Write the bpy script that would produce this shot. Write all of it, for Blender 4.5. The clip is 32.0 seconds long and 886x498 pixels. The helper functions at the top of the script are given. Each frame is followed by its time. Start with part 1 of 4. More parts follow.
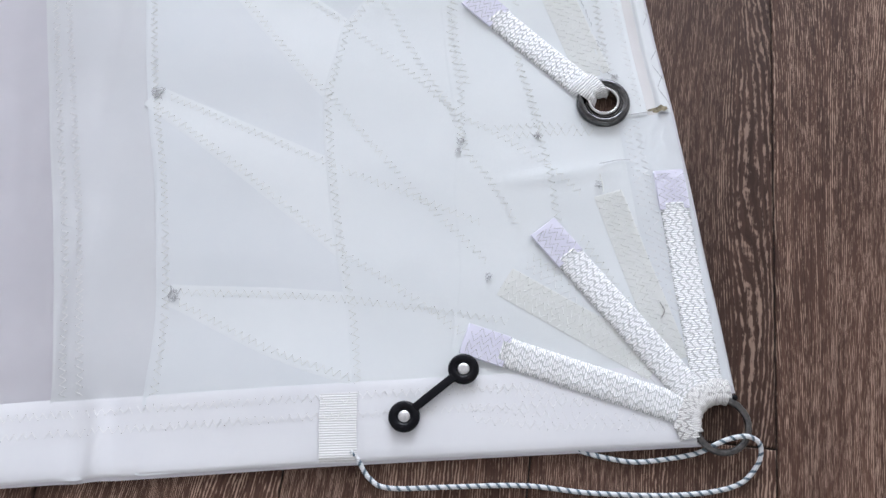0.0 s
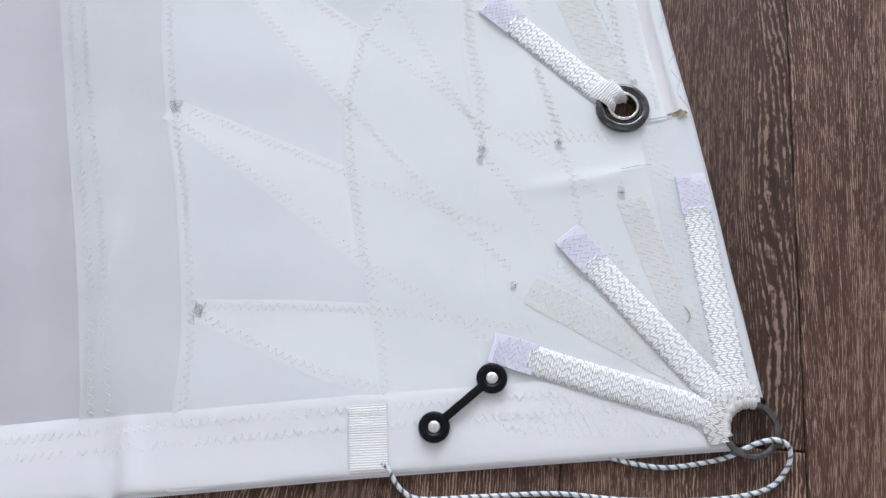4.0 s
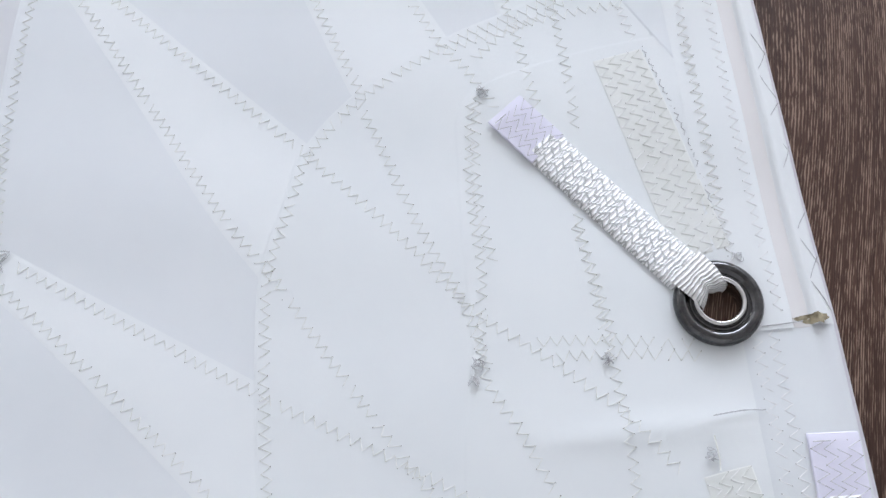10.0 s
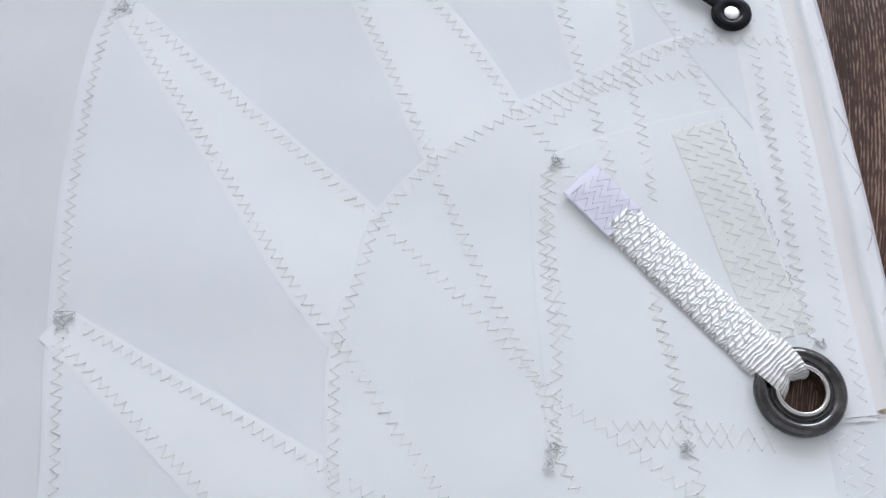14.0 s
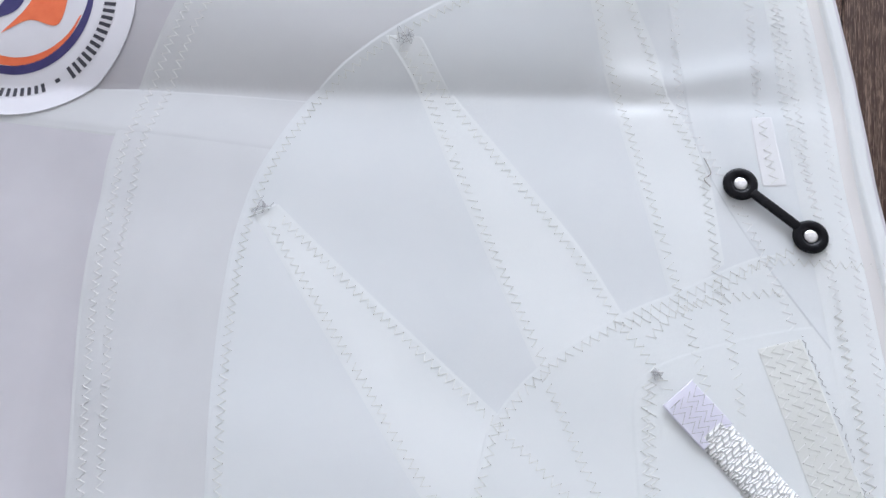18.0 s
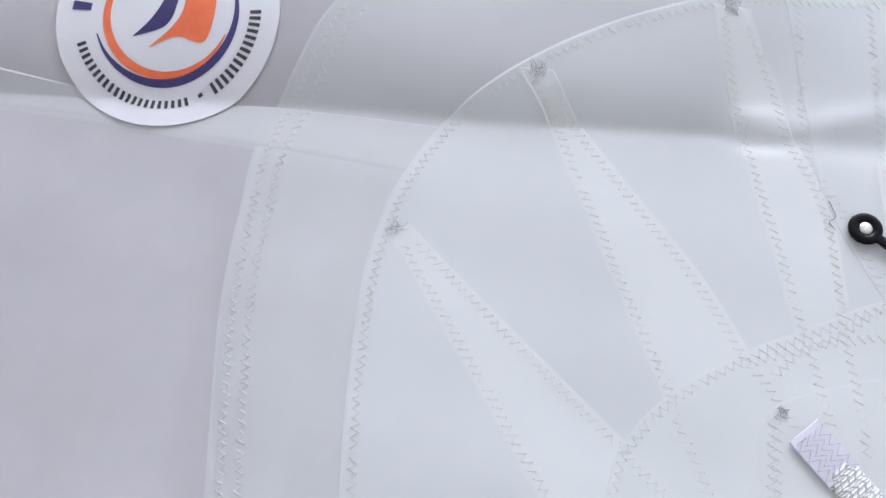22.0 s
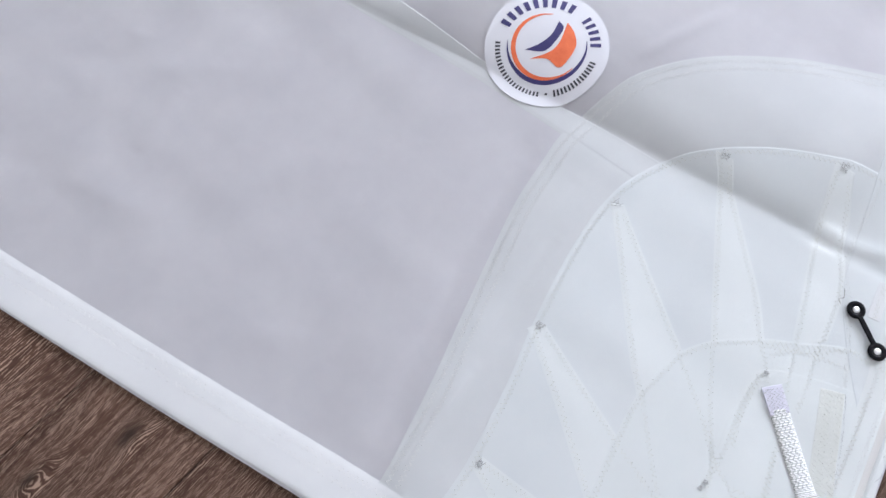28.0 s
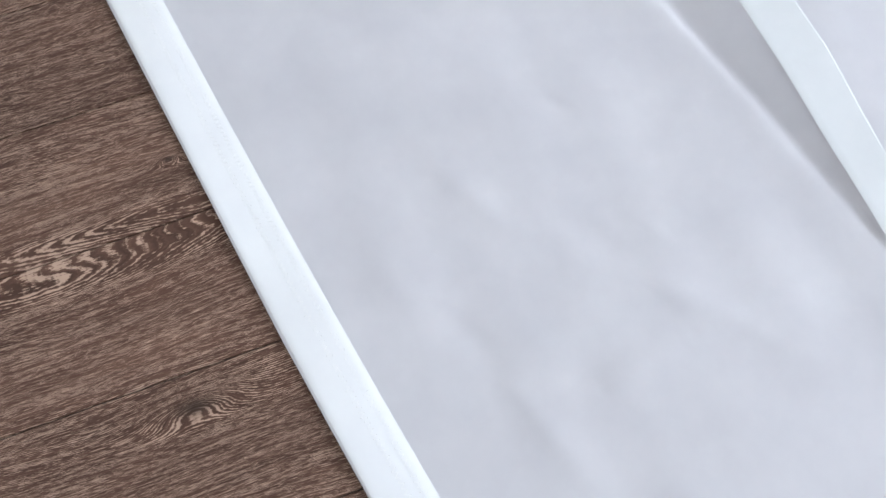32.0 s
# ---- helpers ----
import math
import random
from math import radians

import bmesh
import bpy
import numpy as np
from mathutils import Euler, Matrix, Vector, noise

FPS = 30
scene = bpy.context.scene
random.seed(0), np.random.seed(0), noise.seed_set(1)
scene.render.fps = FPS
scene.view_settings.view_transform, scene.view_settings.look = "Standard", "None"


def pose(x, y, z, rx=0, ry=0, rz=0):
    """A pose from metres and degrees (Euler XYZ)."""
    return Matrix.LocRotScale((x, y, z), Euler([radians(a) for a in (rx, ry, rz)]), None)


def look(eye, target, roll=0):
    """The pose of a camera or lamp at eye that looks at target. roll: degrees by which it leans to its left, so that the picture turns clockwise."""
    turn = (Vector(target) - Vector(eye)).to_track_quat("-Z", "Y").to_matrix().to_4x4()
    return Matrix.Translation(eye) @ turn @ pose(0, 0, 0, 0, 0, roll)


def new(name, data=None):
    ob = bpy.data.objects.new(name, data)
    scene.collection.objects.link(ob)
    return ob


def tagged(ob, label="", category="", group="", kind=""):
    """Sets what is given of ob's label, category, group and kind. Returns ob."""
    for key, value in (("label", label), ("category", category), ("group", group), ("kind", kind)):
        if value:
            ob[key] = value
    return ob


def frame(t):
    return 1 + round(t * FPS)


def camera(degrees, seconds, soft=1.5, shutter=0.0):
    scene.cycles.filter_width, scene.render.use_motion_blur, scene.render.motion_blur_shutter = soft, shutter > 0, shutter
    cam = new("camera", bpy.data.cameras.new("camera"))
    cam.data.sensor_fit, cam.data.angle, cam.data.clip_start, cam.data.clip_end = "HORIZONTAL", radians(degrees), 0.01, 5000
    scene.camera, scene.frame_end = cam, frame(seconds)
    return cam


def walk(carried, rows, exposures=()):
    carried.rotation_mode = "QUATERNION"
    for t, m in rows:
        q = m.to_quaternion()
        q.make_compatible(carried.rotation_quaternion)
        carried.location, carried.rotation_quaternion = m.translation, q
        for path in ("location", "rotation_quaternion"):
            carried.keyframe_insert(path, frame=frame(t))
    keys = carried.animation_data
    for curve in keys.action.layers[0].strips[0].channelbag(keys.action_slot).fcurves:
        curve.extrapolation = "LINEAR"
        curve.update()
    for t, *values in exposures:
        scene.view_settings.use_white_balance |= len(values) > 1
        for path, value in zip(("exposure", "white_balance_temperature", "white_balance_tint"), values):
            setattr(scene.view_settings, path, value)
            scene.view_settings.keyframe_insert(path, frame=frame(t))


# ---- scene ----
cam = camera(52.89, 32.0)
PATH = [
    (0.0, pose(0.0230, 0.0135, 0.7071, 21.023, 1.119, 6.849)),
    (0.5, pose(0.0253, 0.0149, 0.7033, 20.525, 1.504, 7.011)),
    (1.0, pose(0.0268, 0.0113, 0.6986, 20.696, 1.427, 6.838)),
    (1.5, pose(0.0209, 0.0138, 0.6905, 20.659, 1.339, 6.486)),
    (2.0, pose(0.0228, 0.0229, 0.6840, 20.466, 1.384, 6.182)),
    (2.5, pose(0.0244, 0.0233, 0.6739, 20.680, 1.153, 5.789)),
    (4.5, pose(-0.0099, 0.0213, 0.7198, 20.521, 1.102, 5.541)),
    (5.0, pose(0.0039, -0.0065, 0.7193, 20.091, 1.437, 5.141)),
    (5.5, pose(-0.0008, -0.0293, 0.7346, 19.734, 0.256, 4.068)),
    (6.0, pose(0.0172, 0.0138, 0.7313, 19.355, 0.584, 4.085)),
    (6.5, pose(0.0307, 0.0606, 0.7051, 22.707, 0.932, 4.107)),
    (7.0, pose(0.0211, 0.1253, 0.6970, 22.251, -0.251, 4.829)),
    (7.5, pose(0.0330, 0.1738, 0.6209, 22.151, 1.315, 6.500)),
    (8.0, pose(0.0201, 0.2161, 0.5444, 21.911, 1.661, 7.629)),
    (8.5, pose(0.0168, 0.2330, 0.4985, 21.756, 2.063, 8.532)),
    (9.0, pose(0.0148, 0.2504, 0.4732, 21.425, 2.373, 9.027)),
    (9.5, pose(0.0121, 0.2609, 0.4700, 21.455, 2.404, 9.070)),
    (10.0, pose(-0.0001, 0.2665, 0.4691, 21.540, 2.438, 9.103)),
    (10.5, pose(-0.0290, 0.2915, 0.4760, 21.358, 2.967, 9.473)),
    (11.0, pose(-0.0256, 0.2995, 0.4703, 21.929, 3.109, 10.146)),
    (11.5, pose(-0.0194, 0.3153, 0.4698, 21.612, 3.010, 10.269)),
    (12.0, pose(-0.0219, 0.3440, 0.4734, 21.788, 3.229, 10.253)),
    (12.5, pose(-0.0366, 0.3482, 0.4696, 21.969, 3.268, 10.333)),
    (13.0, pose(-0.0460, 0.3419, 0.4658, 21.693, 3.427, 10.607)),
    (13.5, pose(-0.0416, 0.3218, 0.4698, 21.912, 3.075, 10.795)),
    (15.5, pose(-0.0603, 0.2768, 0.5099, 19.155, 0.955, 11.498)),
    (16.0, pose(-0.0898, 0.2841, 0.5250, 20.162, 1.402, 11.733)),
    (16.5, pose(-0.1069, 0.3102, 0.5385, 20.806, 1.474, 11.862)),
    (17.0, pose(-0.1219, 0.3386, 0.5555, 21.327, 1.622, 12.095)),
    (17.5, pose(-0.1262, 0.3610, 0.5702, 21.708, 1.614, 12.212)),
    (18.0, pose(-0.1336, 0.3806, 0.5862, 21.853, 1.504, 12.323)),
    (18.5, pose(-0.1456, 0.3854, 0.5914, 22.056, 1.732, 12.767)),
    (19.0, pose(-0.1574, 0.3819, 0.5945, 22.065, 1.783, 13.135)),
    (19.5, pose(-0.1733, 0.3983, 0.6083, 21.700, 1.761, 13.411)),
    (20.0, pose(-0.1832, 0.4234, 0.6226, 21.970, 1.930, 13.590)),
    (20.5, pose(-0.2014, 0.4346, 0.6381, 22.277, 2.058, 13.813)),
    (21.0, pose(-0.2152, 0.4160, 0.6395, 22.612, 2.099, 14.408)),
    (21.5, pose(-0.2106, 0.3879, 0.6328, 22.801, 1.834, 14.979)),
    (22.0, pose(-0.2066, 0.3580, 0.6071, 23.263, 1.736, 15.656)),
    (22.5, pose(-0.2047, 0.3382, 0.6161, 22.055, 1.535, 15.826)),
    (23.0, pose(-0.1744, 0.2814, 0.6657, 21.793, 1.137, 16.141)),
    (23.5, pose(-0.1485, 0.2270, 0.8231, 21.073, 1.177, 16.543)),
    (24.0, pose(-0.1059, 0.1823, 1.0005, 20.995, 1.400, 17.030)),
    (24.5, pose(-0.0831, 0.1264, 1.1085, 21.527, 1.557, 18.496)),
    (26.5, pose(-0.0785, 0.0870, 1.2318, 21.249, -0.838, 28.973)),
    (27.0, pose(-0.0729, 0.1056, 1.1915, 21.196, -0.782, 32.219)),
    (27.5, pose(-0.0977, 0.0970, 1.1503, 21.637, -0.675, 36.739)),
    (28.0, pose(-0.1579, 0.0625, 1.1315, 22.064, 0.324, 41.808)),
    (28.5, pose(-0.3316, 0.0494, 1.1567, 18.615, -0.720, 45.353)),
    (29.0, pose(-0.4413, -0.0011, 1.1438, 19.551, -0.775, 50.128)),
    (29.5, pose(-0.5092, -0.0259, 1.0668, 20.996, -1.381, 56.596)),
    (30.0, pose(-0.5658, -0.0122, 1.0315, 20.915, -1.148, 63.204)),
    (30.5, pose(-0.5961, -0.0162, 1.0113, 21.084, -0.769, 67.511)),
    (31.0, pose(-0.6427, -0.0242, 1.0036, 21.324, -0.105, 70.545)),
    (31.5, pose(-0.6809, -0.0167, 0.9757, 22.392, 0.539, 71.395)),
    (32.0, pose(-0.7372, 0.0052, 0.9815, 21.692, 1.783, 69.997)),
]
walk(cam, PATH, exposures=((0.0, -0.06, 6500, 10), (5.0, -0.08, 6500, 10), (9.0, -0.09, 6500, 10), (13.0, -0.13, 6500, 10), (16.0, -0.15, 6500, 10), (20.0, -0.07, 6500, 10), (22.0, -0.17, 6500, 10), (23.0, -0.20, 6500, 10), (24.0, 0.09, 6500, 10), (26.5, 0.0, 6500, 10), (28.0, -0.04, 6500, 9), (29.0, 0.05, 6350, 5), (30.0, 0.22, 6320, 5), (32.0, 0.33, 6400, 4)))

# ---------------------------------------------------------------- exposure, world, light
SKY = bpy.data.worlds.new("sky")
scene.world = SKY
SKY.use_nodes = True
sky_tex = SKY.node_tree.nodes.new("ShaderNodeTexSky")
sky_tex.sky_type, sky_tex.sun_disc = "NISHITA", False
sky_tex.sun_elevation, sky_tex.sun_rotation = radians(40), radians(10)
SKY.node_tree.links.new(sky_tex.outputs[0], SKY.node_tree.nodes["Background"].inputs[0])
SKY.node_tree.nodes["Background"].inputs[1].default_value = 0.1

WIN_X, WIN_Z, WALL_Y = (-2.9, 2.0), (1.15, 3.3), 6.0
win = bpy.data.lights.new("window_light", "AREA")
win.shape, win.size, win.size_y = "RECTANGLE", WIN_X[1] - WIN_X[0] - 0.1, WIN_Z[1] - WIN_Z[0] - 0.1
win.energy, win.color = 480.0, (0.815, 0.868, 1.0)
win_ob = new("window_light", win)
win_ob.matrix_world = look((sum(WIN_X) / 2, WALL_Y + 0.06, sum(WIN_Z) / 2), (sum(WIN_X) / 2 + 0.1, 0.3, 0.9))


# ---------------------------------------------------------------- materials
def material(name):
    m = bpy.data.materials.new(name)
    m.use_nodes = True
    nt = m.node_tree
    return m, nt, nt.nodes["Principled BSDF"], nt.nodes["Material Output"]


def node(nt, kind, **values):
    n = nt.nodes.new(kind)
    for key, v in values.items():
        if key == "operation":
            n.operation = v
        elif key == "wave_type":
            n.wave_type = v
        elif key == "data_type":
            n.data_type = v
        else:
            n.inputs[key].default_value = v
    return n


def maths(nt, op, a, b=None, c=None):
    n = nt.nodes.new("ShaderNodeMath")
    n.operation = op
    for i, v in enumerate((a, b, c)):
        if v is None:
            continue
        if isinstance(v, (int, float)):
            n.inputs[i].default_value = v
        else:
            nt.links.new(v, n.inputs[i])
    return n.outputs[0]


def ramp(nt, fac, stops):
    n = nt.nodes.new("ShaderNodeValToRGB")
    el = n.color_ramp.elements
    while len(el) < len(stops):
        el.new(0.5)
    for e, (p, col) in zip(el, stops):
        e.position, e.color = p, (*col, 1)
    nt.links.new(fac, n.inputs[0])
    return n.outputs[0]


def scaled(nt, vec, s):
    n = nt.nodes.new("ShaderNodeVectorMath")
    n.operation = "MULTIPLY"
    nt.links.new(vec, n.inputs[0])
    n.inputs[1].default_value = s
    return n.outputs[0]


def noise_at(nt, vec, scale, detail=3.0, rough=0.5):
    n = node(nt, "ShaderNodeTexNoise", Scale=scale, Detail=detail, Roughness=rough)
    nt.links.new(vec, n.inputs["Vector"])
    return n.outputs[0]


def bump(nt, height, strength, dist, bsdf, extra=None):
    n = node(nt, "ShaderNodeBump", Strength=strength, Distance=dist)
    nt.links.new(height, n.inputs["Height"])
    nt.links.new(n.outputs[0], bsdf.inputs["Normal"])
    return n.outputs[0]


def cloth(name, dark, light, see_through, rough=0.78, weave=2600.0, relief=0.25, crinkle=3.0):
    """Woven polyester: satin face, some light passing through, faint blotches, a fine weave."""
    m, nt, b, out = material(name)
    pos = nt.nodes.new("ShaderNodeNewGeometry").outputs["Position"]
    big = noise_at(nt, pos, 9.0, 4.0, 0.6)
    fine = maths(nt, "ADD", noise_at(nt, pos, weave, 1.0), maths(nt, "MULTIPLY", noise_at(nt, pos, 26.0, 5.0, 0.55), crinkle))
    col = ramp(nt, big, ((0.3, dark), (0.7, light)))
    nt.links.new(col, b.inputs["Base Color"])
    b.inputs["Roughness"].default_value = rough
    b.inputs["Specular IOR Level"].default_value = 0.18
    n = bump(nt, fine, relief, 0.0002, b)
    tr = nt.nodes.new("ShaderNodeBsdfTranslucent")
    nt.links.new(col, tr.inputs[0])
    mix = nt.nodes.new("ShaderNodeMixShader")
    mix.inputs[0].default_value = see_through
    nt.links.new(b.outputs[0], mix.inputs[1])
    nt.links.new(tr.outputs[0], mix.inputs[2])
    nt.links.new(mix.outputs[0], out.inputs[0])
    return m


# Lavender outer and cyan inner tints put the lens's colour shading into the cloth.
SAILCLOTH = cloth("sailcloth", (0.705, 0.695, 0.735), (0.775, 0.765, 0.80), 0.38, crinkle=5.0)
PATCHCLOTH = cloth("patch_cloth", (0.815, 0.845, 0.855), (0.855, 0.879, 0.883), 0.36)
LIGHTPATCH = cloth("light_patch_cloth", (0.765, 0.78, 0.788), (0.815, 0.828, 0.834), 0.38)
INNERCLOTH = cloth("inner_patch_cloth", (0.845, 0.873, 0.872), (0.88, 0.903, 0.898), 0.34)
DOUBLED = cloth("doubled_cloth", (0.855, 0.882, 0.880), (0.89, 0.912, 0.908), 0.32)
TAPECLOTH = cloth("tape_cloth", (0.805, 0.81, 0.825), (0.855, 0.86, 0.865), 0.22, 0.7)
AGEDCLOTH = cloth("aged_patch_cloth", (0.85, 0.862, 0.825), (0.885, 0.895, 0.865), 0.40, 0.75)
BEIGETAPE = cloth("beige_grey_edge_tape", (0.76, 0.745, 0.725), (0.82, 0.805, 0.79), 0.25, 0.7)
STICKER = cloth("sticker_vinyl", (0.74, 0.74, 0.79), (0.76, 0.76, 0.80), 0.04, 0.45, 900.0, 0.05)
ENDTAPE = cloth("hot_cut_tape", (0.77, 0.76, 0.86), (0.83, 0.82, 0.92), 0.2, 0.6, 1500.0, 0.3)


def plain(name, a, b_col, rough, scale=60.0, metal=0.0, relief=0.0, relief_scale=300.0):
    m, nt, b, out = material(name)
    pos = nt.nodes.new("ShaderNodeNewGeometry").outputs["Position"]
    f = noise_at(nt, pos, scale, 4.0, 0.6)
    nt.links.new(ramp(nt, f, ((0.3, a), (0.7, b_col))), b.inputs["Base Color"])
    b.inputs["Roughness"].default_value = rough
    b.inputs["Metallic"].default_value = metal
    if relief:
        bump(nt, noise_at(nt, pos, relief_scale, 3.0), relief, 0.0005, b)
    return m


THREAD_PALE = plain("thread_ivory", (0.80, 0.80, 0.78), (0.97, 0.97, 0.96), 0.5, 220.0)
THREAD_DIRTY = plain("thread_soiled", (0.62, 0.64, 0.57), (0.94, 0.94, 0.91), 0.6, 260.0)
NEEDLEHOLE = plain("needle_hole_grime", (0.09, 0.085, 0.07), (0.32, 0.31, 0.27), 0.8, 500.0)
THREAD_GREY = plain("thread_grey", (0.28, 0.28, 0.29), (0.68, 0.68, 0.68), 0.7, 300.0)
THREAD_DARK = plain("thread_dark", (0.14, 0.13, 0.12), (0.55, 0.53, 0.48), 0.7, 400.0)
BLACK = plain("black_plastic", (0.004, 0.004, 0.006), (0.008, 0.008, 0.010), 0.26, 40.0, 0.0, 0.05, 90.0)
BLACK.node_tree.nodes["Principled BSDF"].inputs["Specular IOR Level"].default_value = 0.14
ALU = plain("rivet_aluminium", (0.62, 0.62, 0.62), (0.84, 0.84, 0.84), 0.32, 500.0, 1.0, 0.3, 700.0)
# Dark reflections, and the lip's highlight, are put into these two base colours.
STEEL = plain("nickel_dark_reflection", (0.065, 0.065, 0.067), (0.125, 0.124, 0.123), 0.11, 200.0, 1.0, 0.08, 250.0)
BRIGHTSTEEL = plain("nickel_highlight", (0.50, 0.50, 0.49), (0.66, 0.65, 0.64), 0.12, 200.0, 1.0, 0.08, 250.0)
RINGSTEEL = plain("worn_ring_steel", (0.07, 0.07, 0.07), (0.18, 0.175, 0.17), 0.3, 260.0, 1.0, 0.25, 350.0)
RUST = plain("rust_stain", (0.075, 0.055, 0.022), (0.42, 0.37, 0.25), 0.8, 190.0)
WHITEPLASTIC = plain("white_nylon", (0.70, 0.68, 0.64), (0.80, 0.79, 0.76), 0.4, 50.0)
NAVY = plain("navy_ink", (0.035, 0.03, 0.13), (0.05, 0.045, 0.17), 0.4, 80.0)
ORANGE = plain("orange_ink", (0.80, 0.15, 0.055), (0.88, 0.20, 0.08), 0.4, 80.0)
INK = plain("dark_ink", (0.03, 0.03, 0.04), (0.05, 0.05, 0.07), 0.45, 80.0)
PLASTER = plain("painted_plaster", (0.74, 0.73, 0.71), (0.78, 0.77, 0.75), 0.85, 3.0, 0.0, 0.2, 60.0)


def webbing_material(name, hollow_shade, crown, ribs=455.0, all_sewn=False):
    """White polyester webbing: bright ribs across the band, broken into diamonds by the weave. Shade in the hollows is
    put into the colour. UV in metres.
    """
    m, nt, b, out = material(name)
    uv = nt.nodes.new("ShaderNodeTexCoord").outputs["UV"]
    sep = nt.nodes.new("ShaderNodeSeparateXYZ")
    nt.links.new(uv, sep.inputs[0])
    u, v = sep.outputs[0], sep.outputs[1]
    wob = noise_at(nt, uv, 150.0, 2.0)
    sewn = node(nt, "ShaderNodeMapRange")
    sewn.inputs[1].default_value, sewn.inputs[2].default_value = (9.0, 8.0) if all_sewn else (0.145, 0.128)
    nt.links.new(u, sewn.inputs[0])
    zig = maths(nt, "ABSOLUTE", maths(nt, "SUBTRACT", maths(nt, "FRACT", maths(nt, "MULTIPLY_ADD", u, 118.0, wob)), 0.5))
    lane = maths(nt, "FRACT", maths(nt, "MULTIPLY_ADD", v, 165.0, 40.5))
    off = maths(nt, "ABSOLUTE", maths(nt, "SUBTRACT", lane, maths(nt, "MULTIPLY_ADD", zig, 1.5, 0.12)))
    pull = nt.nodes.new("ShaderNodeMapRange")
    pull.interpolation_type = "SMOOTHSTEP"
    pull.inputs[1].default_value, pull.inputs[2].default_value = 0.05, 0.27
    nt.links.new(off, pull.inputs[0])
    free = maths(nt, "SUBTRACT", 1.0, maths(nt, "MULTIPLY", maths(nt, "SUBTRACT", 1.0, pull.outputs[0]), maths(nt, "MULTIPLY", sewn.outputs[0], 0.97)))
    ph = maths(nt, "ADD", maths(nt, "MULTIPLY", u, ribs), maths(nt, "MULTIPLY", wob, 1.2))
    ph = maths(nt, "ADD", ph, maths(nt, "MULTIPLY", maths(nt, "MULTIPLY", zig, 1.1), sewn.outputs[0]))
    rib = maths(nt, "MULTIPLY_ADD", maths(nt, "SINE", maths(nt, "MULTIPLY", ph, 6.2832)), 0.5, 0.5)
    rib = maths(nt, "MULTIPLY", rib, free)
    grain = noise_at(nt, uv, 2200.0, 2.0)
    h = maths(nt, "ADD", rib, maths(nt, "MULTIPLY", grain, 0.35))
    col = ramp(nt, rib, ((0.0, hollow_shade), (0.30, crown), (1.0, tuple(min(c * 1.07, 0.97) for c in crown))))
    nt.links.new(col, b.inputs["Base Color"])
    b.inputs["Roughness"].default_value = 0.32
    b.inputs["Specular IOR Level"].default_value = 0.6
    bump(nt, h, 0.8, 0.0007, b)
    return m


def ribbon_material():
    m, nt, b, out = material("grosgrain_ribbon")
    uv = nt.nodes.new("ShaderNodeTexCoord").outputs["UV"]
    sep = nt.nodes.new("ShaderNodeSeparateXYZ")
    nt.links.new(uv, sep.inputs[0])
    rib = maths(nt, "MULTIPLY_ADD", maths(nt, "SINE", maths(nt, "MULTIPLY", sep.outputs[0], 6.2832 * 520)), 0.5, 0.5)
    col = ramp(nt, rib, ((0.0, (0.62, 0.62, 0.60)), (0.6, (0.80, 0.80, 0.79))))
    nt.links.new(col, b.inputs["Base Color"])
    b.inputs["Roughness"].default_value = 0.5
    bump(nt, rib, 0.6, 0.0005, b)
    return m


def cord_material():
    """Braided cord: pale strands with slate-blue flecks wound round it. UV: metres along, turns round."""
    m, nt, b, out = material("braided_cord")
    uv = nt.nodes.new("ShaderNodeTexCoord").outputs["UV"]
    sep = nt.nodes.new("ShaderNodeSeparateXYZ")
    nt.links.new(uv, sep.inputs[0])
    u, v = sep.outputs[0], sep.outputs[1]
    a = maths(nt, "FRACT", maths(nt, "ADD", maths(nt, "MULTIPLY", u, 130.0), v))
    c = maths(nt, "SINE", maths(nt, "MULTIPLY", maths(nt, "SUBTRACT", maths(nt, "MULTIPLY", u, 420.0), maths(nt, "MULTIPLY", v, 4.0)), 6.2832))
    n = noise_at(nt, uv, 300.0, 2.0)
    fac = maths(nt, "ADD", a, maths(nt, "MULTIPLY", maths(nt, "SUBTRACT", n, 0.5), 0.35))
    col = ramp(nt, fac, ((0.56, (0.70, 0.72, 0.73)), (0.66, (0.07, 0.115, 0.15)), (0.88, (0.09, 0.14, 0.18)), (0.97, (0.64, 0.67, 0.69))))
    nt.links.new(col, b.inputs["Base Color"])
    b.inputs["Roughness"].default_value = 0.6
    bump(nt, c, 0.5, 0.0005, b)
    return m


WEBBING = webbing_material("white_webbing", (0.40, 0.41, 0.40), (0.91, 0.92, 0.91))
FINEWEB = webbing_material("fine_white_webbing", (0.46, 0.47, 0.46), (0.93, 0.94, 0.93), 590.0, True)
WORNWEB = webbing_material("worn_webbing", (0.30, 0.29, 0.27), (0.78, 0.77, 0.74), 700.0, True)
# Shade where the strap bends into the hole is put in as grey.
FOLDWEB = webbing_material("shaded_fold_webbing", (0.26, 0.26, 0.25), (0.76, 0.76, 0.74), 520.0)
WHIPWEB = webbing_material("whipped_webbing", (0.36, 0.35, 0.33), (0.78, 0.77, 0.74), 760.0)
RIBBON, CORD = ribbon_material(), cord_material()

KNOTS = ((-0.596, -0.054, 0.016), (-1.034, -0.215, 0.017), (-0.647, -0.174, 0.012), (0.204, 0.803, 0.014), (-0.862, -0.10, 0.010), (-1.35, -0.17, 0.006))


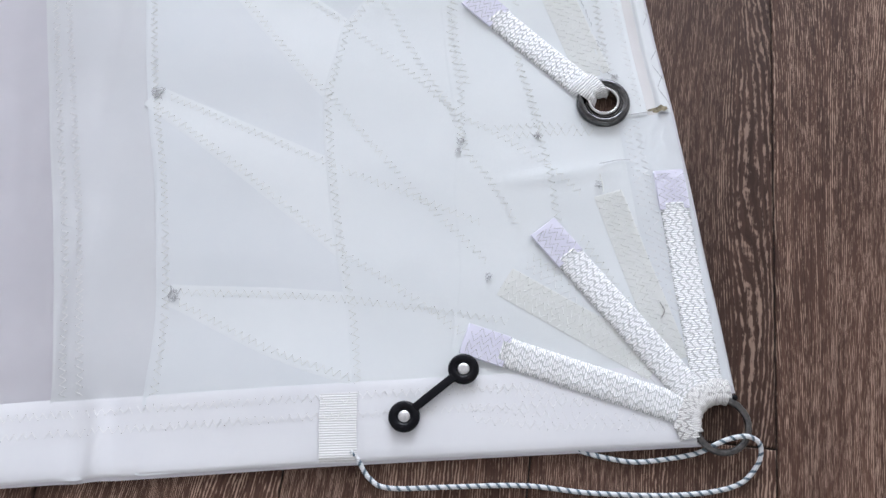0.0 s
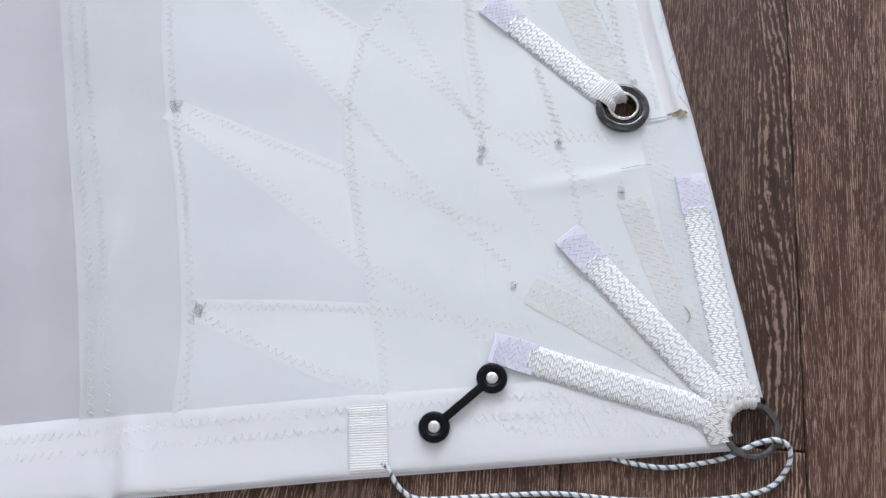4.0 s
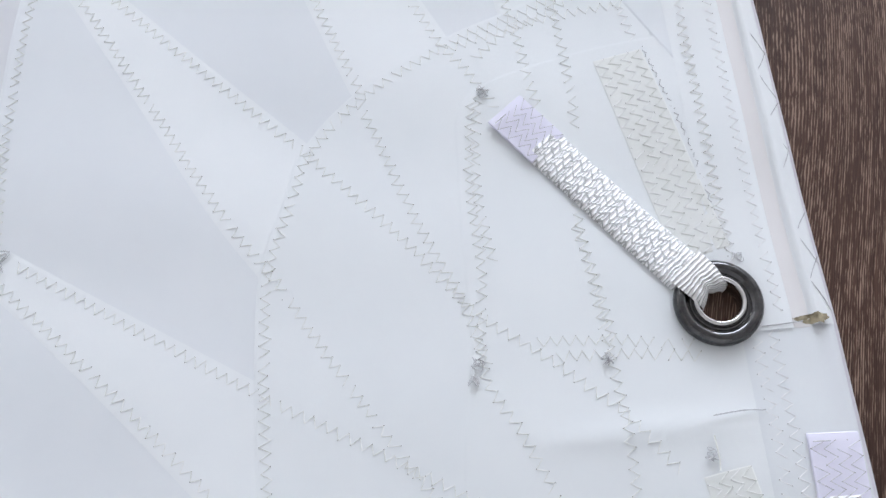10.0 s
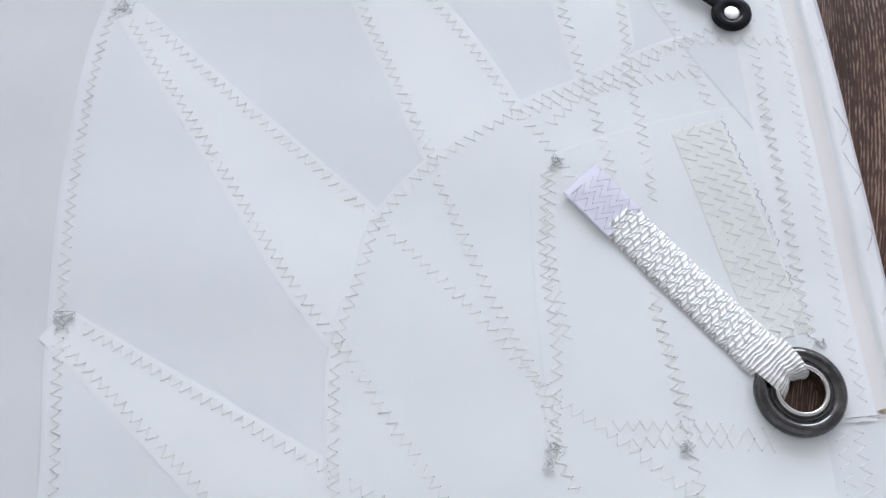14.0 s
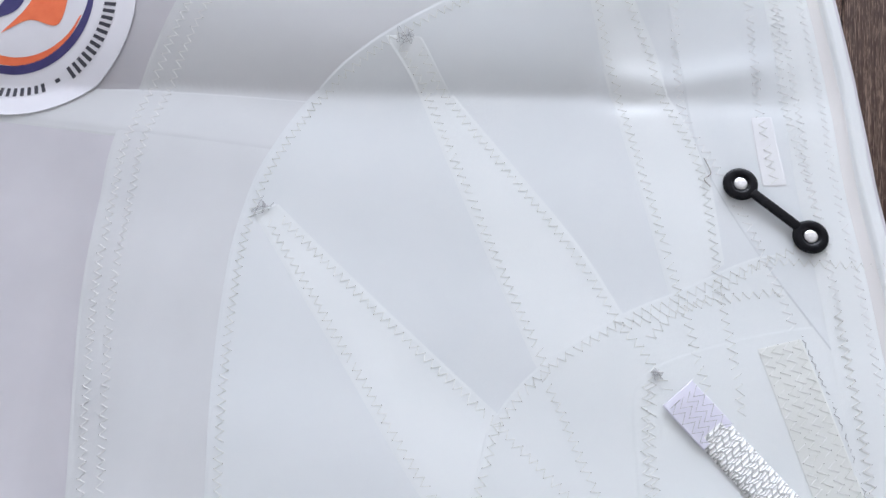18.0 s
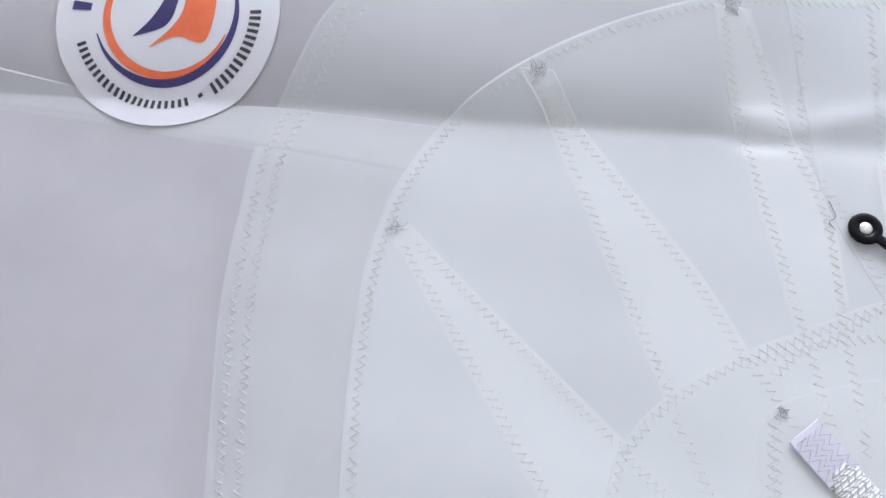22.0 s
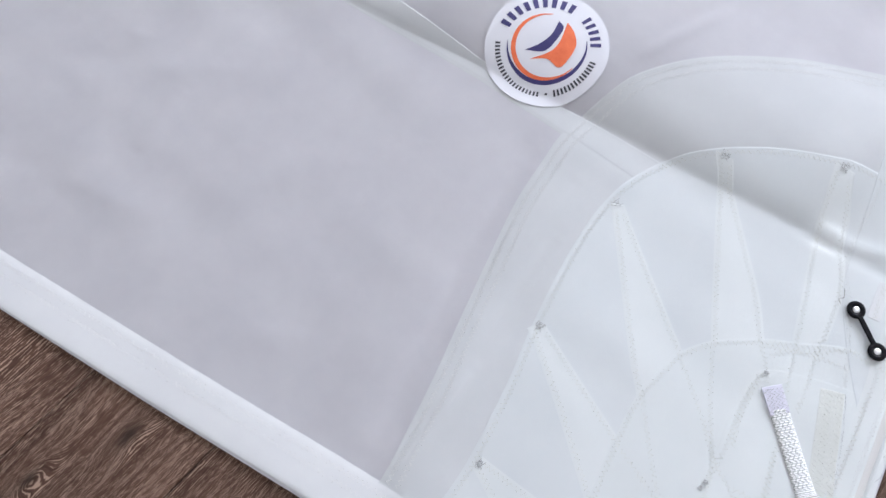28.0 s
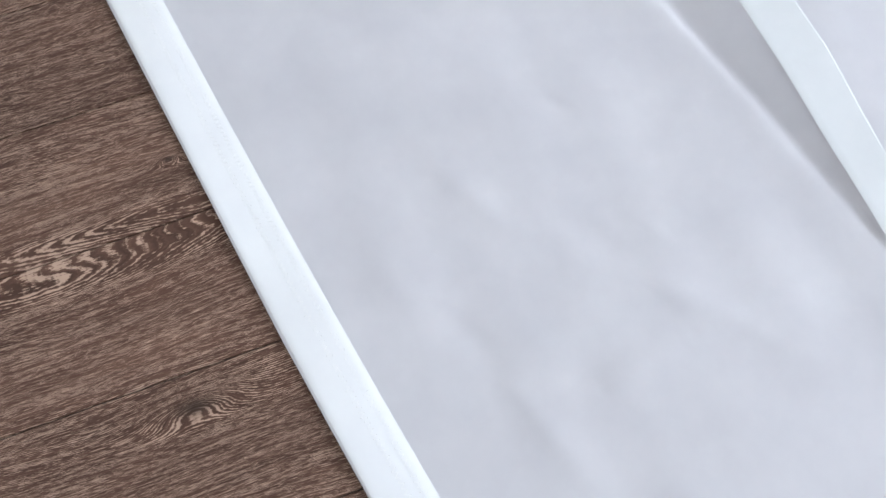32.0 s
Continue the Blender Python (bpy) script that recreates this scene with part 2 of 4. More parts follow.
def wood_material():
    """Brown oak laminate with pale limed pores that follow the growth rings, bowing round the knots."""
    m, nt, b, out = material("oak_laminate")
    pos = nt.nodes.new("ShaderNodeNewGeometry").outputs["Position"]
    rnd = nt.nodes.new("ShaderNodeObjectInfo").outputs["Random"]
    sep = nt.nodes.new("ShaderNodeSeparateXYZ")
    nt.links.new(pos, sep.inputs[0])
    com = nt.nodes.new("ShaderNodeCombineXYZ")
    nt.links.new(sep.outputs[0], com.inputs[0])
    nt.links.new(sep.outputs[1], com.inputs[1])
    nt.links.new(maths(nt, "MULTIPLY", rnd, 43.0), com.inputs[2])
    p = com.outputs[0]
    low = noise_at(nt, scaled(nt, p, (7.5, 1.25, 1.0)), 1.0, 2.0, 0.32)
    mid = noise_at(nt, scaled(nt, p, (34.0, 9.0, 1.0)), 1.0, 2.0, 0.5)
    ring = maths(nt, "MULTIPLY_ADD", low, 84.0, maths(nt, "MULTIPLY", sep.outputs[0], 600.0))
    ring = maths(nt, "ADD", ring, maths(nt, "MULTIPLY", mid, 1.3))
    wiggle = noise_at(nt, scaled(nt, p, (150.0, 38.0, 1.0)), 1.0, 2.0, 0.5)
    ring = maths(nt, "ADD", ring, maths(nt, "MULTIPLY", wiggle, 0.9))
    ragged = noise_at(nt, scaled(nt, p, (420.0, 150.0, 1.0)), 1.0, 2.0, 0.5)
    ring = maths(nt, "ADD", ring, maths(nt, "MULTIPLY", ragged, 0.5))
    core = None
    for kx, ky, size, turns in ((0.222, 0.385, 0.026, 8.0), (0.335, -0.42, 0.034, 7.0), (-0.70, -0.30, 0.026, 6.0), (-0.47, -0.08, 0.028, 6.0), (-1.295, -0.30, 0.028, 7.0), (-0.885, -0.245, 0.030, 7.0), (0.15, 0.02, 0.026, 5.0)):
        d = nt.nodes.new("ShaderNodeVectorMath")
        d.operation = "SUBTRACT"
        nt.links.new(pos, d.inputs[0])
        d.inputs[1].default_value = (kx, ky, 0)
        s = scaled(nt, d.outputs[0], (1 / size, 0.13 / size, 0.0))
        ln = nt.nodes.new("ShaderNodeVectorMath")
        ln.operation = "LENGTH"
        nt.links.new(s, ln.inputs[0])
        g = maths(nt, "EXPONENT", maths(nt, "MULTIPLY", maths(nt, "MULTIPLY", ln.outputs["Value"], ln.outputs["Value"]), -0.6))
        ring = maths(nt, "ADD", ring, maths(nt, "MULTIPLY", g, turns * 1.3))
    for kx, ky, size in KNOTS:
        d = nt.nodes.new("ShaderNodeVectorMath")
        d.operation = "SUBTRACT"
        nt.links.new(pos, d.inputs[0])
        d.inputs[1].default_value = (kx, ky, 0)
        s = scaled(nt, d.outputs[0], (1 / size, 0.42 / size, 0.0))
        ln = nt.nodes.new("ShaderNodeVectorMath")
        ln.operation = "LENGTH"
        nt.links.new(s, ln.inputs[0])
        g = maths(nt, "EXPONENT", maths(nt, "MULTIPLY", maths(nt, "MULTIPLY", ln.outputs["Value"], ln.outputs["Value"]), -0.55))
        ring = maths(nt, "ADD", ring, maths(nt, "MULTIPLY", g, 13.0))
        c = maths(nt, "EXPONENT", maths(nt, "MULTIPLY", maths(nt, "MULTIPLY", ln.outputs["Value"], ln.outputs["Value"]), -3.2))
        core = c if core is None else maths(nt, "MAXIMUM", core, c)
    along = nt.nodes.new("ShaderNodeCombineXYZ")
    nt.links.new(ring, along.inputs[0])
    nt.links.new(sep.outputs[1], along.inputs[1])
    nt.links.new(maths(nt, "MULTIPLY", rnd, 43.0), along.inputs[2])
    g = along.outputs[0]
    wave = maths(nt, "MULTIPLY_ADD", maths(nt, "SINE", maths(nt, "MULTIPLY", ring, 6.2832)), 0.5, 0.5)
    fine = noise_at(nt, scaled(nt, g, (3.0, 170.0, 1.0)), 1.0, 2.0, 0.6)
    broken = noise_at(nt, scaled(nt, g, (1.0, 58.0, 1.0)), 1.0, 2.0, 0.55)
    thick = noise_at(nt, scaled(nt, g, (0.33, 7.0, 1.0)), 1.0, 2.0, 0.5)
    pores = noise_at(nt, scaled(nt, g, (2.4, 16.0, 1.0)), 1.0, 2.0, 0.6)
    patchy = noise_at(nt, scaled(nt, p, (13.0, 3.0, 1.0)), 1.0, 3.0, 0.55)
    val = maths(nt, "MULTIPLY_ADD", wave, 0.50, maths(nt, "MULTIPLY_ADD", broken, 1.0, -0.5))
    val = maths(nt, "ADD", val, maths(nt, "MULTIPLY_ADD", thick, 0.8, -0.4))
    val = maths(nt, "ADD", val, maths(nt, "MULTIPLY_ADD", fine, 0.7, -0.35))
    speck = noise_at(nt, scaled(nt, p, (820.0, 90.0, 1.0)), 1.0, 2.0, 0.6)
    val = maths(nt, "ADD", val, maths(nt, "MULTIPLY_ADD", speck, 0.9, -0.45))
    lime = nt.nodes.new("ShaderNodeMapRange")
    lime.interpolation_type = "SMOOTHSTEP"
    lime.inputs[1].default_value, lime.inputs[2].default_value = 0.30, 0.64
    nt.links.new(val, lime.inputs[0])
    streak = lime.outputs[0]
    tone = ramp(nt, maths(nt, "ADD", maths(nt, "MULTIPLY", pores, 0.6), maths(nt, "MULTIPLY", patchy, 0.4)),
                ((0.32, (0.030, 0.0165, 0.0120)), (0.52, (0.066, 0.0375, 0.0280)), (0.72, (0.118, 0.069, 0.050))))
    mix = nt.nodes.new("ShaderNodeMix")
    mix.data_type = "RGBA"
    nt.links.new(maths(nt, "MULTIPLY", streak, 0.64), mix.inputs[0])
    nt.links.new(tone, mix.inputs[6])
    mix.inputs[7].default_value = (0.43, 0.312, 0.245, 1)
    dark = nt.nodes.new("ShaderNodeMix")
    dark.data_type = "RGBA"
    nt.links.new(maths(nt, "MULTIPLY", core, 0.95), dark.inputs[0])
    nt.links.new(mix.outputs[2], dark.inputs[6])
    dark.inputs[7].default_value = (0.025, 0.016, 0.012, 1)
    own = nt.nodes.new("ShaderNodeMix")
    own.data_type, own.blend_type = "RGBA", "MULTIPLY"
    own.inputs[0].default_value = 1.0
    nt.links.new(dark.outputs[2], own.inputs[6])
    nt.links.new(nt.nodes.new("ShaderNodeObjectInfo").outputs["Color"], own.inputs[7])
    hsv = nt.nodes.new("ShaderNodeHueSaturation")
    nt.links.new(own.outputs[2], hsv.inputs["Color"])
    hsv.inputs["Saturation"].default_value = 1.10
    nt.links.new(maths(nt, "MULTIPLY_ADD", rnd, 0.22, 1.02), hsv.inputs["Value"])
    nt.links.new(hsv.outputs[0], b.inputs["Base Color"])
    b.inputs["Roughness"].default_value = 0.55
    b.inputs["Specular IOR Level"].default_value = 0.16
    bump(nt, maths(nt, "MULTIPLY", streak, -1.0), 0.35, 0.0006, b)
    return m


WOOD = wood_material()
GROOVE = plain("floor_core_board", (0.02, 0.014, 0.011), (0.035, 0.025, 0.02), 0.8, 30.0)


# ---------------------------------------------------------------- mesh helpers
def part(name, verts, faces, mat, parent=None, label="", uv=None, smooth=True):
    me = bpy.data.meshes.new(name)
    me.from_pydata([tuple(map(float, v)) for v in verts], [], [tuple(map(int, f)) for f in faces])
    if uv is not None:
        lay = me.uv_layers.new(name="uv")
        idx = np.empty(len(me.loops), dtype=np.int32)
        me.loops.foreach_get("vertex_index", idx)
        lay.data.foreach_set("uv", np.asarray(uv, dtype=np.float32)[idx].ravel())
    if smooth:
        me.polygons.foreach_set("use_smooth", [True] * len(me.polygons))
    me.materials.append(mat)
    me.update()
    ob = new(name, me)
    ob.parent = parent
    if label:
        tagged(ob, label)
    return ob


def grid_faces(nu, nv, closed_u=False, start=0):
    i, j = np.meshgrid(np.arange(nu if closed_u else nu - 1), np.arange(nv - 1), indexing="ij")
    i, j = i.ravel(), j.ravel()
    k = (i + 1) % nu
    return np.stack([start + i * nv + j, start + k * nv + j, start + k * nv + j + 1, start + i * nv + j + 1], 1)


def spline(points, step):
    """A smooth line through a few plan points, cut into even steps."""
    p = np.asarray(points, float)
    if len(p) == 2:
        q = p[0] + (p[1] - p[0]) * np.linspace(0, 1, 20)[:, None]
    else:
        e = np.vstack([2 * p[0] - p[1], p, 2 * p[-1] - p[-2]])
        out = []
        for a, b, c, d in zip(e[:-3], e[1:-2], e[2:-1], e[3:]):
            t = np.linspace(0, 1, 24, endpoint=False)[:, None]
            out.append(0.5 * (2 * b + (c - a) * t + (2 * a - 5 * b + 4 * c - d) * t ** 2 + (3 * b - a - 3 * c + d) * t ** 3))
        q = np.vstack(out + [p[-1:]])
    s = np.concatenate([[0], np.cumsum(np.linalg.norm(np.diff(q, axis=0), axis=1))])
    n = max(2, int(round(s[-1] / step)) + 1)
    w = np.linspace(0, s[-1], n)
    return np.stack([np.interp(w, s, q[:, k]) for k in range(q.shape[1])], 1)


def normals2(q):
    d = np.gradient(q[:, :2], axis=0)
    d /= np.linalg.norm(d, axis=1)[:, None] + 1e-12
    return np.stack([-d[:, 1], d[:, 0]], 1)


# ---------------------------------------------------------------- the lie of the cloth
def smoothstep(a, b, x):
    t = np.clip((x - a) / (b - a), 0, 1)
    return t * t * (3 - 2 * t)


FOOT = ((-2.6, -0.352), (-1.611, -0.190), (-1.072, -0.099), (-0.62, -0.012), (-0.340, 0.046), (-0.097, 0.091), (0.065, 0.119), (0.196, 0.141))
LUFF = ((0.220, 0.150), (0.219, 0.190), (0.206, 0.250), (0.182, 0.355), (0.1645, 0.431), (0.144, 0.511), (0.118, 0.619), (0.092, 0.715), (0.073, 0.800), (0.029, 0.952), (-0.028, 1.178), (-0.08, 1.50), (-0.13, 1.90))


def foot_y(x):
    return np.interp(x, [p[0] for p in FOOT], [p[1] for p in FOOT])


def luff_x(y):
    return np.interp(y, [p[1] for p in LUFF], [p[0] for p in LUFF])


def ridge_y(x):
    return np.interp(x, (-2.6, -1.244, -0.887, -0.446, -0.33, -0.252, -0.158, -0.1, 0.25), (0.21, 0.517, 0.598, 0.690, 0.708, 0.722, 0.740, 0.751, 0.816))


def tape_y(x):
    """Lower edge of the overlap where two cloths are joined."""
    return np.interp(x, (-2.6, -1.22, -0.9, -0.6, -0.3, 0.1), (0.535, 0.586, 0.598, 0.638, 0.655, 0.672))


# creases: from, to, height, half width
CREASES = (
    ((-0.352, 0.13), (-0.465, 0.58), -0.0045, 0.020), ((-0.40, 0.10), (-0.52, 0.55), 0.0025, 0.030),
    ((-0.070, 0.763), (0.022, 0.803), 0.0028, 0.011), ((-0.103, 0.744), (-0.060, 0.753), -0.0022, 0.007), ((-0.055, 0.754), (0.052, 0.772), -0.0014, 0.008), ((-0.108, 0.763), (-0.068, 0.773), 0.0020, 0.010),
    ((-0.375, 0.36), (-0.395, 0.60), 0.0021, 0.015), ((-0.345, 0.34), (-0.36, 0.52), -0.002, 0.010), ((-0.312, 0.13), (-0.325, 0.30), 0.004, 0.010),
    ((-0.280, 0.040), (-0.294, 0.115), -0.0050, 0.009), ((-0.262, 0.040), (-0.276, 0.115), 0.0052, 0.009),
    ((-1.02, 0.30), (-0.85, 0.44), 0.0015, 0.018), ((-1.12, 0.24), (-1.00, 0.33), -0.0015, 0.020), ((-0.95, 0.12), (-0.80, 0.17), 0.0012, 0.015),
    ((-0.78, 0.22), (-0.66, 0.42), 0.0012, 0.022), ((-0.66, 0.30), (-0.60, 0.46), -0.0012, 0.020), ((-1.25, 0.12), (-1.10, 0.20), 0.0013, 0.015),
    ((-1.10, 0.05), (-0.97, 0.12), -0.0012, 0.015), ((0.02, 0.345), (0.13, 0.375), 0.0014, 0.007), ((-0.40, 0.96), (-0.45, 0.80), 0.003, 0.010),
    ((-0.50, 0.42), (-0.47, 0.60), 0.0012, 0.020), ((-0.62, 0.10), (-0.50, 0.20), 0.0011, 0.020), ((-0.56, 0.84), (-0.42, 1.0), 0.0018, 0.025),
    ((-0.895, 0.215), (-0.917, 0.34), 0.0034, 0.018), ((-0.917, 0.32), (-0.916, 0.49), 0.0026, 0.022), ((-1.13, 0.02), (-1.02, 0.10), 0.0016, 0.018),
)
SCUFFS = []
for _ in range(30):
    cx, cy, an, ln = random.uniform(-1.45, -0.52), random.uniform(0.02, 0.52), radians(random.uniform(15, 85)), random.uniform(0.02, 0.07)
    SCUFFS.append(((cx, cy), (cx + ln * math.cos(an), cy + ln * math.sin(an)), random.choice((-1, 1)) * random.uniform(0.0003, 0.0008), random.uniform(0.005, 0.009)))
SWELLS = [(0.00045 + 0.0007 * random.random(), random.uniform(0.09, 0.34), random.uniform(0, 6.28), random.uniform(0, 6.28)) for _ in range(14)]


def lie(x, y):
    """Height of the cloth over the floor."""
    x, y = np.asarray(x, float), np.asarray(y, float)
    h = np.full(np.broadcast(x, y).shape, 0.0048)
    for a, wl, th, ph in SWELLS:
        h = h + a * 0.32 * np.sin((x * math.cos(th) + y * math.sin(th)) * 6.2832 / wl + ph)
    s = y - ridge_y(x)
    left = smoothstep(-0.70, -0.98, x)
    fade = smoothstep(0.14, 0.0, x)
    h = h + left * 0.0042 * np.exp(-(np.minimum(s, 0) / 0.045) ** 2) * smoothstep(0.009, -0.004, s)
    gap = np.maximum(tape_y(x) - ridge_y(x), 0)
    up = np.maximum(s, 0)
    right_rise = 0.031 * (1 - np.exp(-up / (0.060 + 0.20 * smoothstep(-0.13, -0.04, x)))) * (1 - 0.75 * smoothstep(0.10, 0.45, s))
    slope = np.clip(s / np.maximum(gap, 0.012), 0, 1)
    left_rise = np.minimum(0.020, 0.006 + 0.24 * gap) * slope * (1 - 0.7 * smoothstep(0.16, 0.5, s))
    h = h + fade * (right_rise * (1 - left) + left_rise * left)
    for (ax, ay), (bx, by), hh, w in (*CREASES, *SCUFFS):
        dx, dy = bx - ax, by - ay
        t = np.clip(((x - ax) * dx + (y - ay) * dy) / (dx * dx + dy * dy), 0, 1)
        d2 = (x - ax - t * dx) ** 2 + (y - ay - t * dy) ** 2
        h = h + hh * np.exp(-d2 / (w * w)) * np.sin(np.clip(t, 0.02, 0.98) * np.pi) ** 0.5
    return np.maximum(h, 0.0016)


GROMMET, EYELET = (0.103, 0.4335), (-0.037, 1.073)


def holed(v, f):
    """Drops the faces inside the grommet and the eyelet."""
    c = v[f].mean(1)
    a = np.hypot(c[:, 0] - GROMMET[0], c[:, 1] - GROMMET[1]) > 0.0165
    b = np.hypot(c[:, 0] - EYELET[0], c[:, 1] - EYELET[1]) > 0.0075
    r = np.hypot(c[:, 0] - 0.2105, c[:, 1] - 0.157) > 0.0225
    return f[a & b & r & (c[:, 0] - 0.194 < (c[:, 1] - 0.1405) * 0.57)]


def sheet(name, xy, nu, nv, off, mat, parent, label="", thick=0.0007, uv=None, flare=None):
    """A cloth laid over the rest: a nu x nv net of plan points at a height over the lie, with a turned-down rim."""
    x, y = xy[:, 0], xy[:, 1]
    off = off(x, y) if callable(off) else off
    v = np.stack([x, y, lie(x, y) + off], 1)
    f = grid_faces(nu, nv)
    rim = np.concatenate([np.arange(nv), np.arange(1, nu) * nv + nv - 1, (nu - 1) * nv + np.arange(nv - 2, -1, -1), np.arange(nu - 2, 0, -1) * nv])
    tang = np.roll(v[rim, :2], -1, 0) - np.roll(v[rim, :2], 1, 0)
    size = np.linalg.norm(tang, axis=1)[:, None]
    out = np.where(size > 1e-4, np.stack([tang[:, 1], -tang[:, 0]], 1) / np.maximum(size, 1e-9), 0.0)
    px, py = v[rim, 0], v[rim, 1]
    out *= 1.0 if np.sum(px * np.roll(py, -1) - np.roll(px, -1) * py) > 0 else -1.0
    low = v[rim] - (0, 0, thick)
    low[:, :2] += out * (min(thick * 6, 0.004) if flare is None else flare)
    k = len(v)
    m = len(rim)
    i = np.arange(m)
    side = np.stack([k + i, k + m + i, k + m + (i + 1) % m, k + (i + 1) % m], 1)
    vv = np.vstack([v, v[rim], low])
    q = np.array([np.cross(v[a[1]] - v[a[0]], v[a[2]] - v[a[0]])[2] for a in f[:: max(1, len(f) // 50)]]).sum()
    if q < 0:
        f, side = f[:, ::-1], side[:, ::-1]
    ff = np.vstack([holed(v, f), holed(vv, side)])
    if uv is not None:
        uv = np.vstack([uv, uv[rim], uv[rim]])
    return part(name, vv, ff, mat, parent, label, uv)


def loft(name, a, b, off, mat, parent, label="", n=60, m=6, thick=0.0006, flare=None):
    """A cloth between two plan lines."""
    pa, pb = spline(a, 0.002), spline(b, 0.002)
    t = np.linspace(0, 1, n)
    pa = np.stack([np.interp(t, np.linspace(0, 1, len(pa)), pa[:, k]) for k in (0, 1)], 1)
    pb = np.stack([np.interp(t, np.linspace(0, 1, len(pb)), pb[:, k]) for k in (0, 1)], 1)
    w = np.linspace(0, 1, m)
    xy = (pa[:, None, :] * (1 - w)[None, :, None] + pb[:, None, :] * w[None, :, None]).reshape(-1, 2)
    return sheet(name, xy, n, m, off, mat, parent, label, thick, None, flare)


def tube(path, radius, sides=8, cap=True):
    """Vertices, faces and UV (metres along, turns round) of a round bar along a line."""
    p = np.asarray(path, float)
    d = np.gradient(p, axis=0)
    d /= np.linalg.norm(d, axis=1)[:, None] + 1e-12
    up = np.array([0.0, 0.0, 1.0])
    s = np.cross(d, up)
    s /= np.linalg.norm(s, axis=1)[:, None] + 1e-9
    u = np.cross(s, d)
    ang = np.linspace(0, 2 * np.pi, sides + 1)
    r = np.broadcast_to(radius, (len(p),))
    v = p[:, None] + r[:, None, None] * (np.cos(ang)[None, :, None] * s[:, None] + np.sin(ang)[None, :, None] * u[:, None])
    ln = np.concatenate([[0], np.cumsum(np.linalg.norm(np.diff(p, axis=0), axis=1))])
    uv = np.stack(np.meshgrid(ln, ang / (2 * np.pi), indexing="ij"), 2).reshape(-1, 2)
    f = [tuple(q) for q in grid_faces(len(p), sides + 1)]
    if cap:
        f += [tuple(range(sides - 1, -1, -1)), tuple((len(p) - 1) * (sides + 1) + k for k in range(sides))]
    return v.reshape(-1, 3), f, uv


def lathe(profile, n=48):
    """A turned body: (radius, height) pairs round z."""
    pr = np.asarray(profile, float)
    a = np.linspace(0, 2 * np.pi, n, endpoint=False)
    v = np.stack([np.outer(np.cos(a), pr[:, 0]), np.outer(np.sin(a), pr[:, 0]), np.broadcast_to(pr[:, 1], (n, len(pr)))], 2)
    return v.reshape(-1, 3), grid_faces(n, len(pr), True)


def block(lo, hi, bevel=0.0):
    bm = bmesh.new()
    bmesh.ops.create_cube(bm, size=1)
    for v in bm.verts:
        v.co = [l + (c + 0.5) * (h - l) for c, l, h in zip(v.co, lo, hi)]
    if bevel:
        bmesh.ops.bevel(bm, geom=bm.edges[:], offset=bevel, segments=2, affect="EDGES", profile=0.6)
    bm.verts.index_update()
    v = [tuple(q.co) for q in bm.verts]
    f = [tuple(w.index for w in q.verts) for q in bm.faces]
    bm.free()
    return v, f


def joined(*pieces):
    vs, fs, k = [], [], 0
    for v, f in pieces:
        vs += [tuple(q) for q in v]
        fs += [tuple(int(i) + k for i in q) for q in f]
        k += len(v)
    return vs, fs


# ---------------------------------------------------------------- room shell
def wall(name, lo, hi):
    v, f = block(lo, hi)
    ob = part(name, v, f, PLASTER, None, "plain white painted wall closing the room", smooth=False)
    return tagged(ob, category="wall", kind="structure")


RX, RY, RZ = (-3.2, 2.2), (-2.4, WALL_Y), 3.5
wall("wall_west", (RX[0] - 0.15, RY[0], 0), (RX[0], RY[1], RZ))
wall("wall_east", (RX[1], RY[0], 0), (RX[1] + 0.15, RY[1], RZ))
wall("wall_south", (RX[0] - 0.15, RY[0] - 0.15, 0), (RX[1] + 0.15, RY[0], RZ))
pieces = [block((RX[0] - 0.15, WALL_Y, 0), (RX[1] + 0.15, WALL_Y + 0.15, WIN_Z[0])), block((RX[0] - 0.15, WALL_Y, WIN_Z[1]), (RX[1] + 0.15, WALL_Y + 0.15, RZ)),
          block((RX[0] - 0.15, WALL_Y, WIN_Z[0]), (WIN_X[0], WALL_Y + 0.15, WIN_Z[1])), block((WIN_X[1], WALL_Y, WIN_Z[0]), (RX[1] + 0.15, WALL_Y + 0.15, WIN_Z[1]))]
north = part("wall_north", *joined(*pieces), PLASTER, None, "plain white painted wall with a wide window opening", smooth=False)
tagged(north, category="wall", kind="structure")
v, f = block((RX[0] - 0.15, RY[0] - 0.15, RZ), (RX[1] + 0.15, RY[1] + 0.15, RZ + 0.1))
tagged(part("ceiling", v, f, PLASTER, None, "plain white painted ceiling", smooth=False), category="ceiling", kind="structure")

# ---------------------------------------------------------------- the sail
sail = new("sail")
tagged(sail, "white polyester sail corner spread flat on a wooden floor", "sail")

# main cloth
rows_v = np.concatenate([np.linspace(0.0, 0.45, 175, endpoint=False), np.linspace(0.45, 0.62, 50, endpoint=False), np.linspace(0.62, 1.0, 40)])
cols_u = np.concatenate([np.linspace(0.0, 0.30, 40, endpoint=False), np.linspace(0.30, 1.0, 330)])
ye = 0.150 + rows_v * (1.90 - 0.150)
xe = luff_x(ye) - 0.001
ys = foot_y(-2.6) + rows_v * (1.90 - foot_y(-2.6))
xs = np.full_like(ys, -2.6)
gx = xs[:, None] + (xe - xs)[:, None] * cols_u[None]
straight = ys[:, None] + (ye - ys)[:, None] * cols_u[None]
sag = (foot_y(gx[0]) + 0.002 - straight[0])[None] * (1 - rows_v)[:, None] ** 3
gy = straight + sag
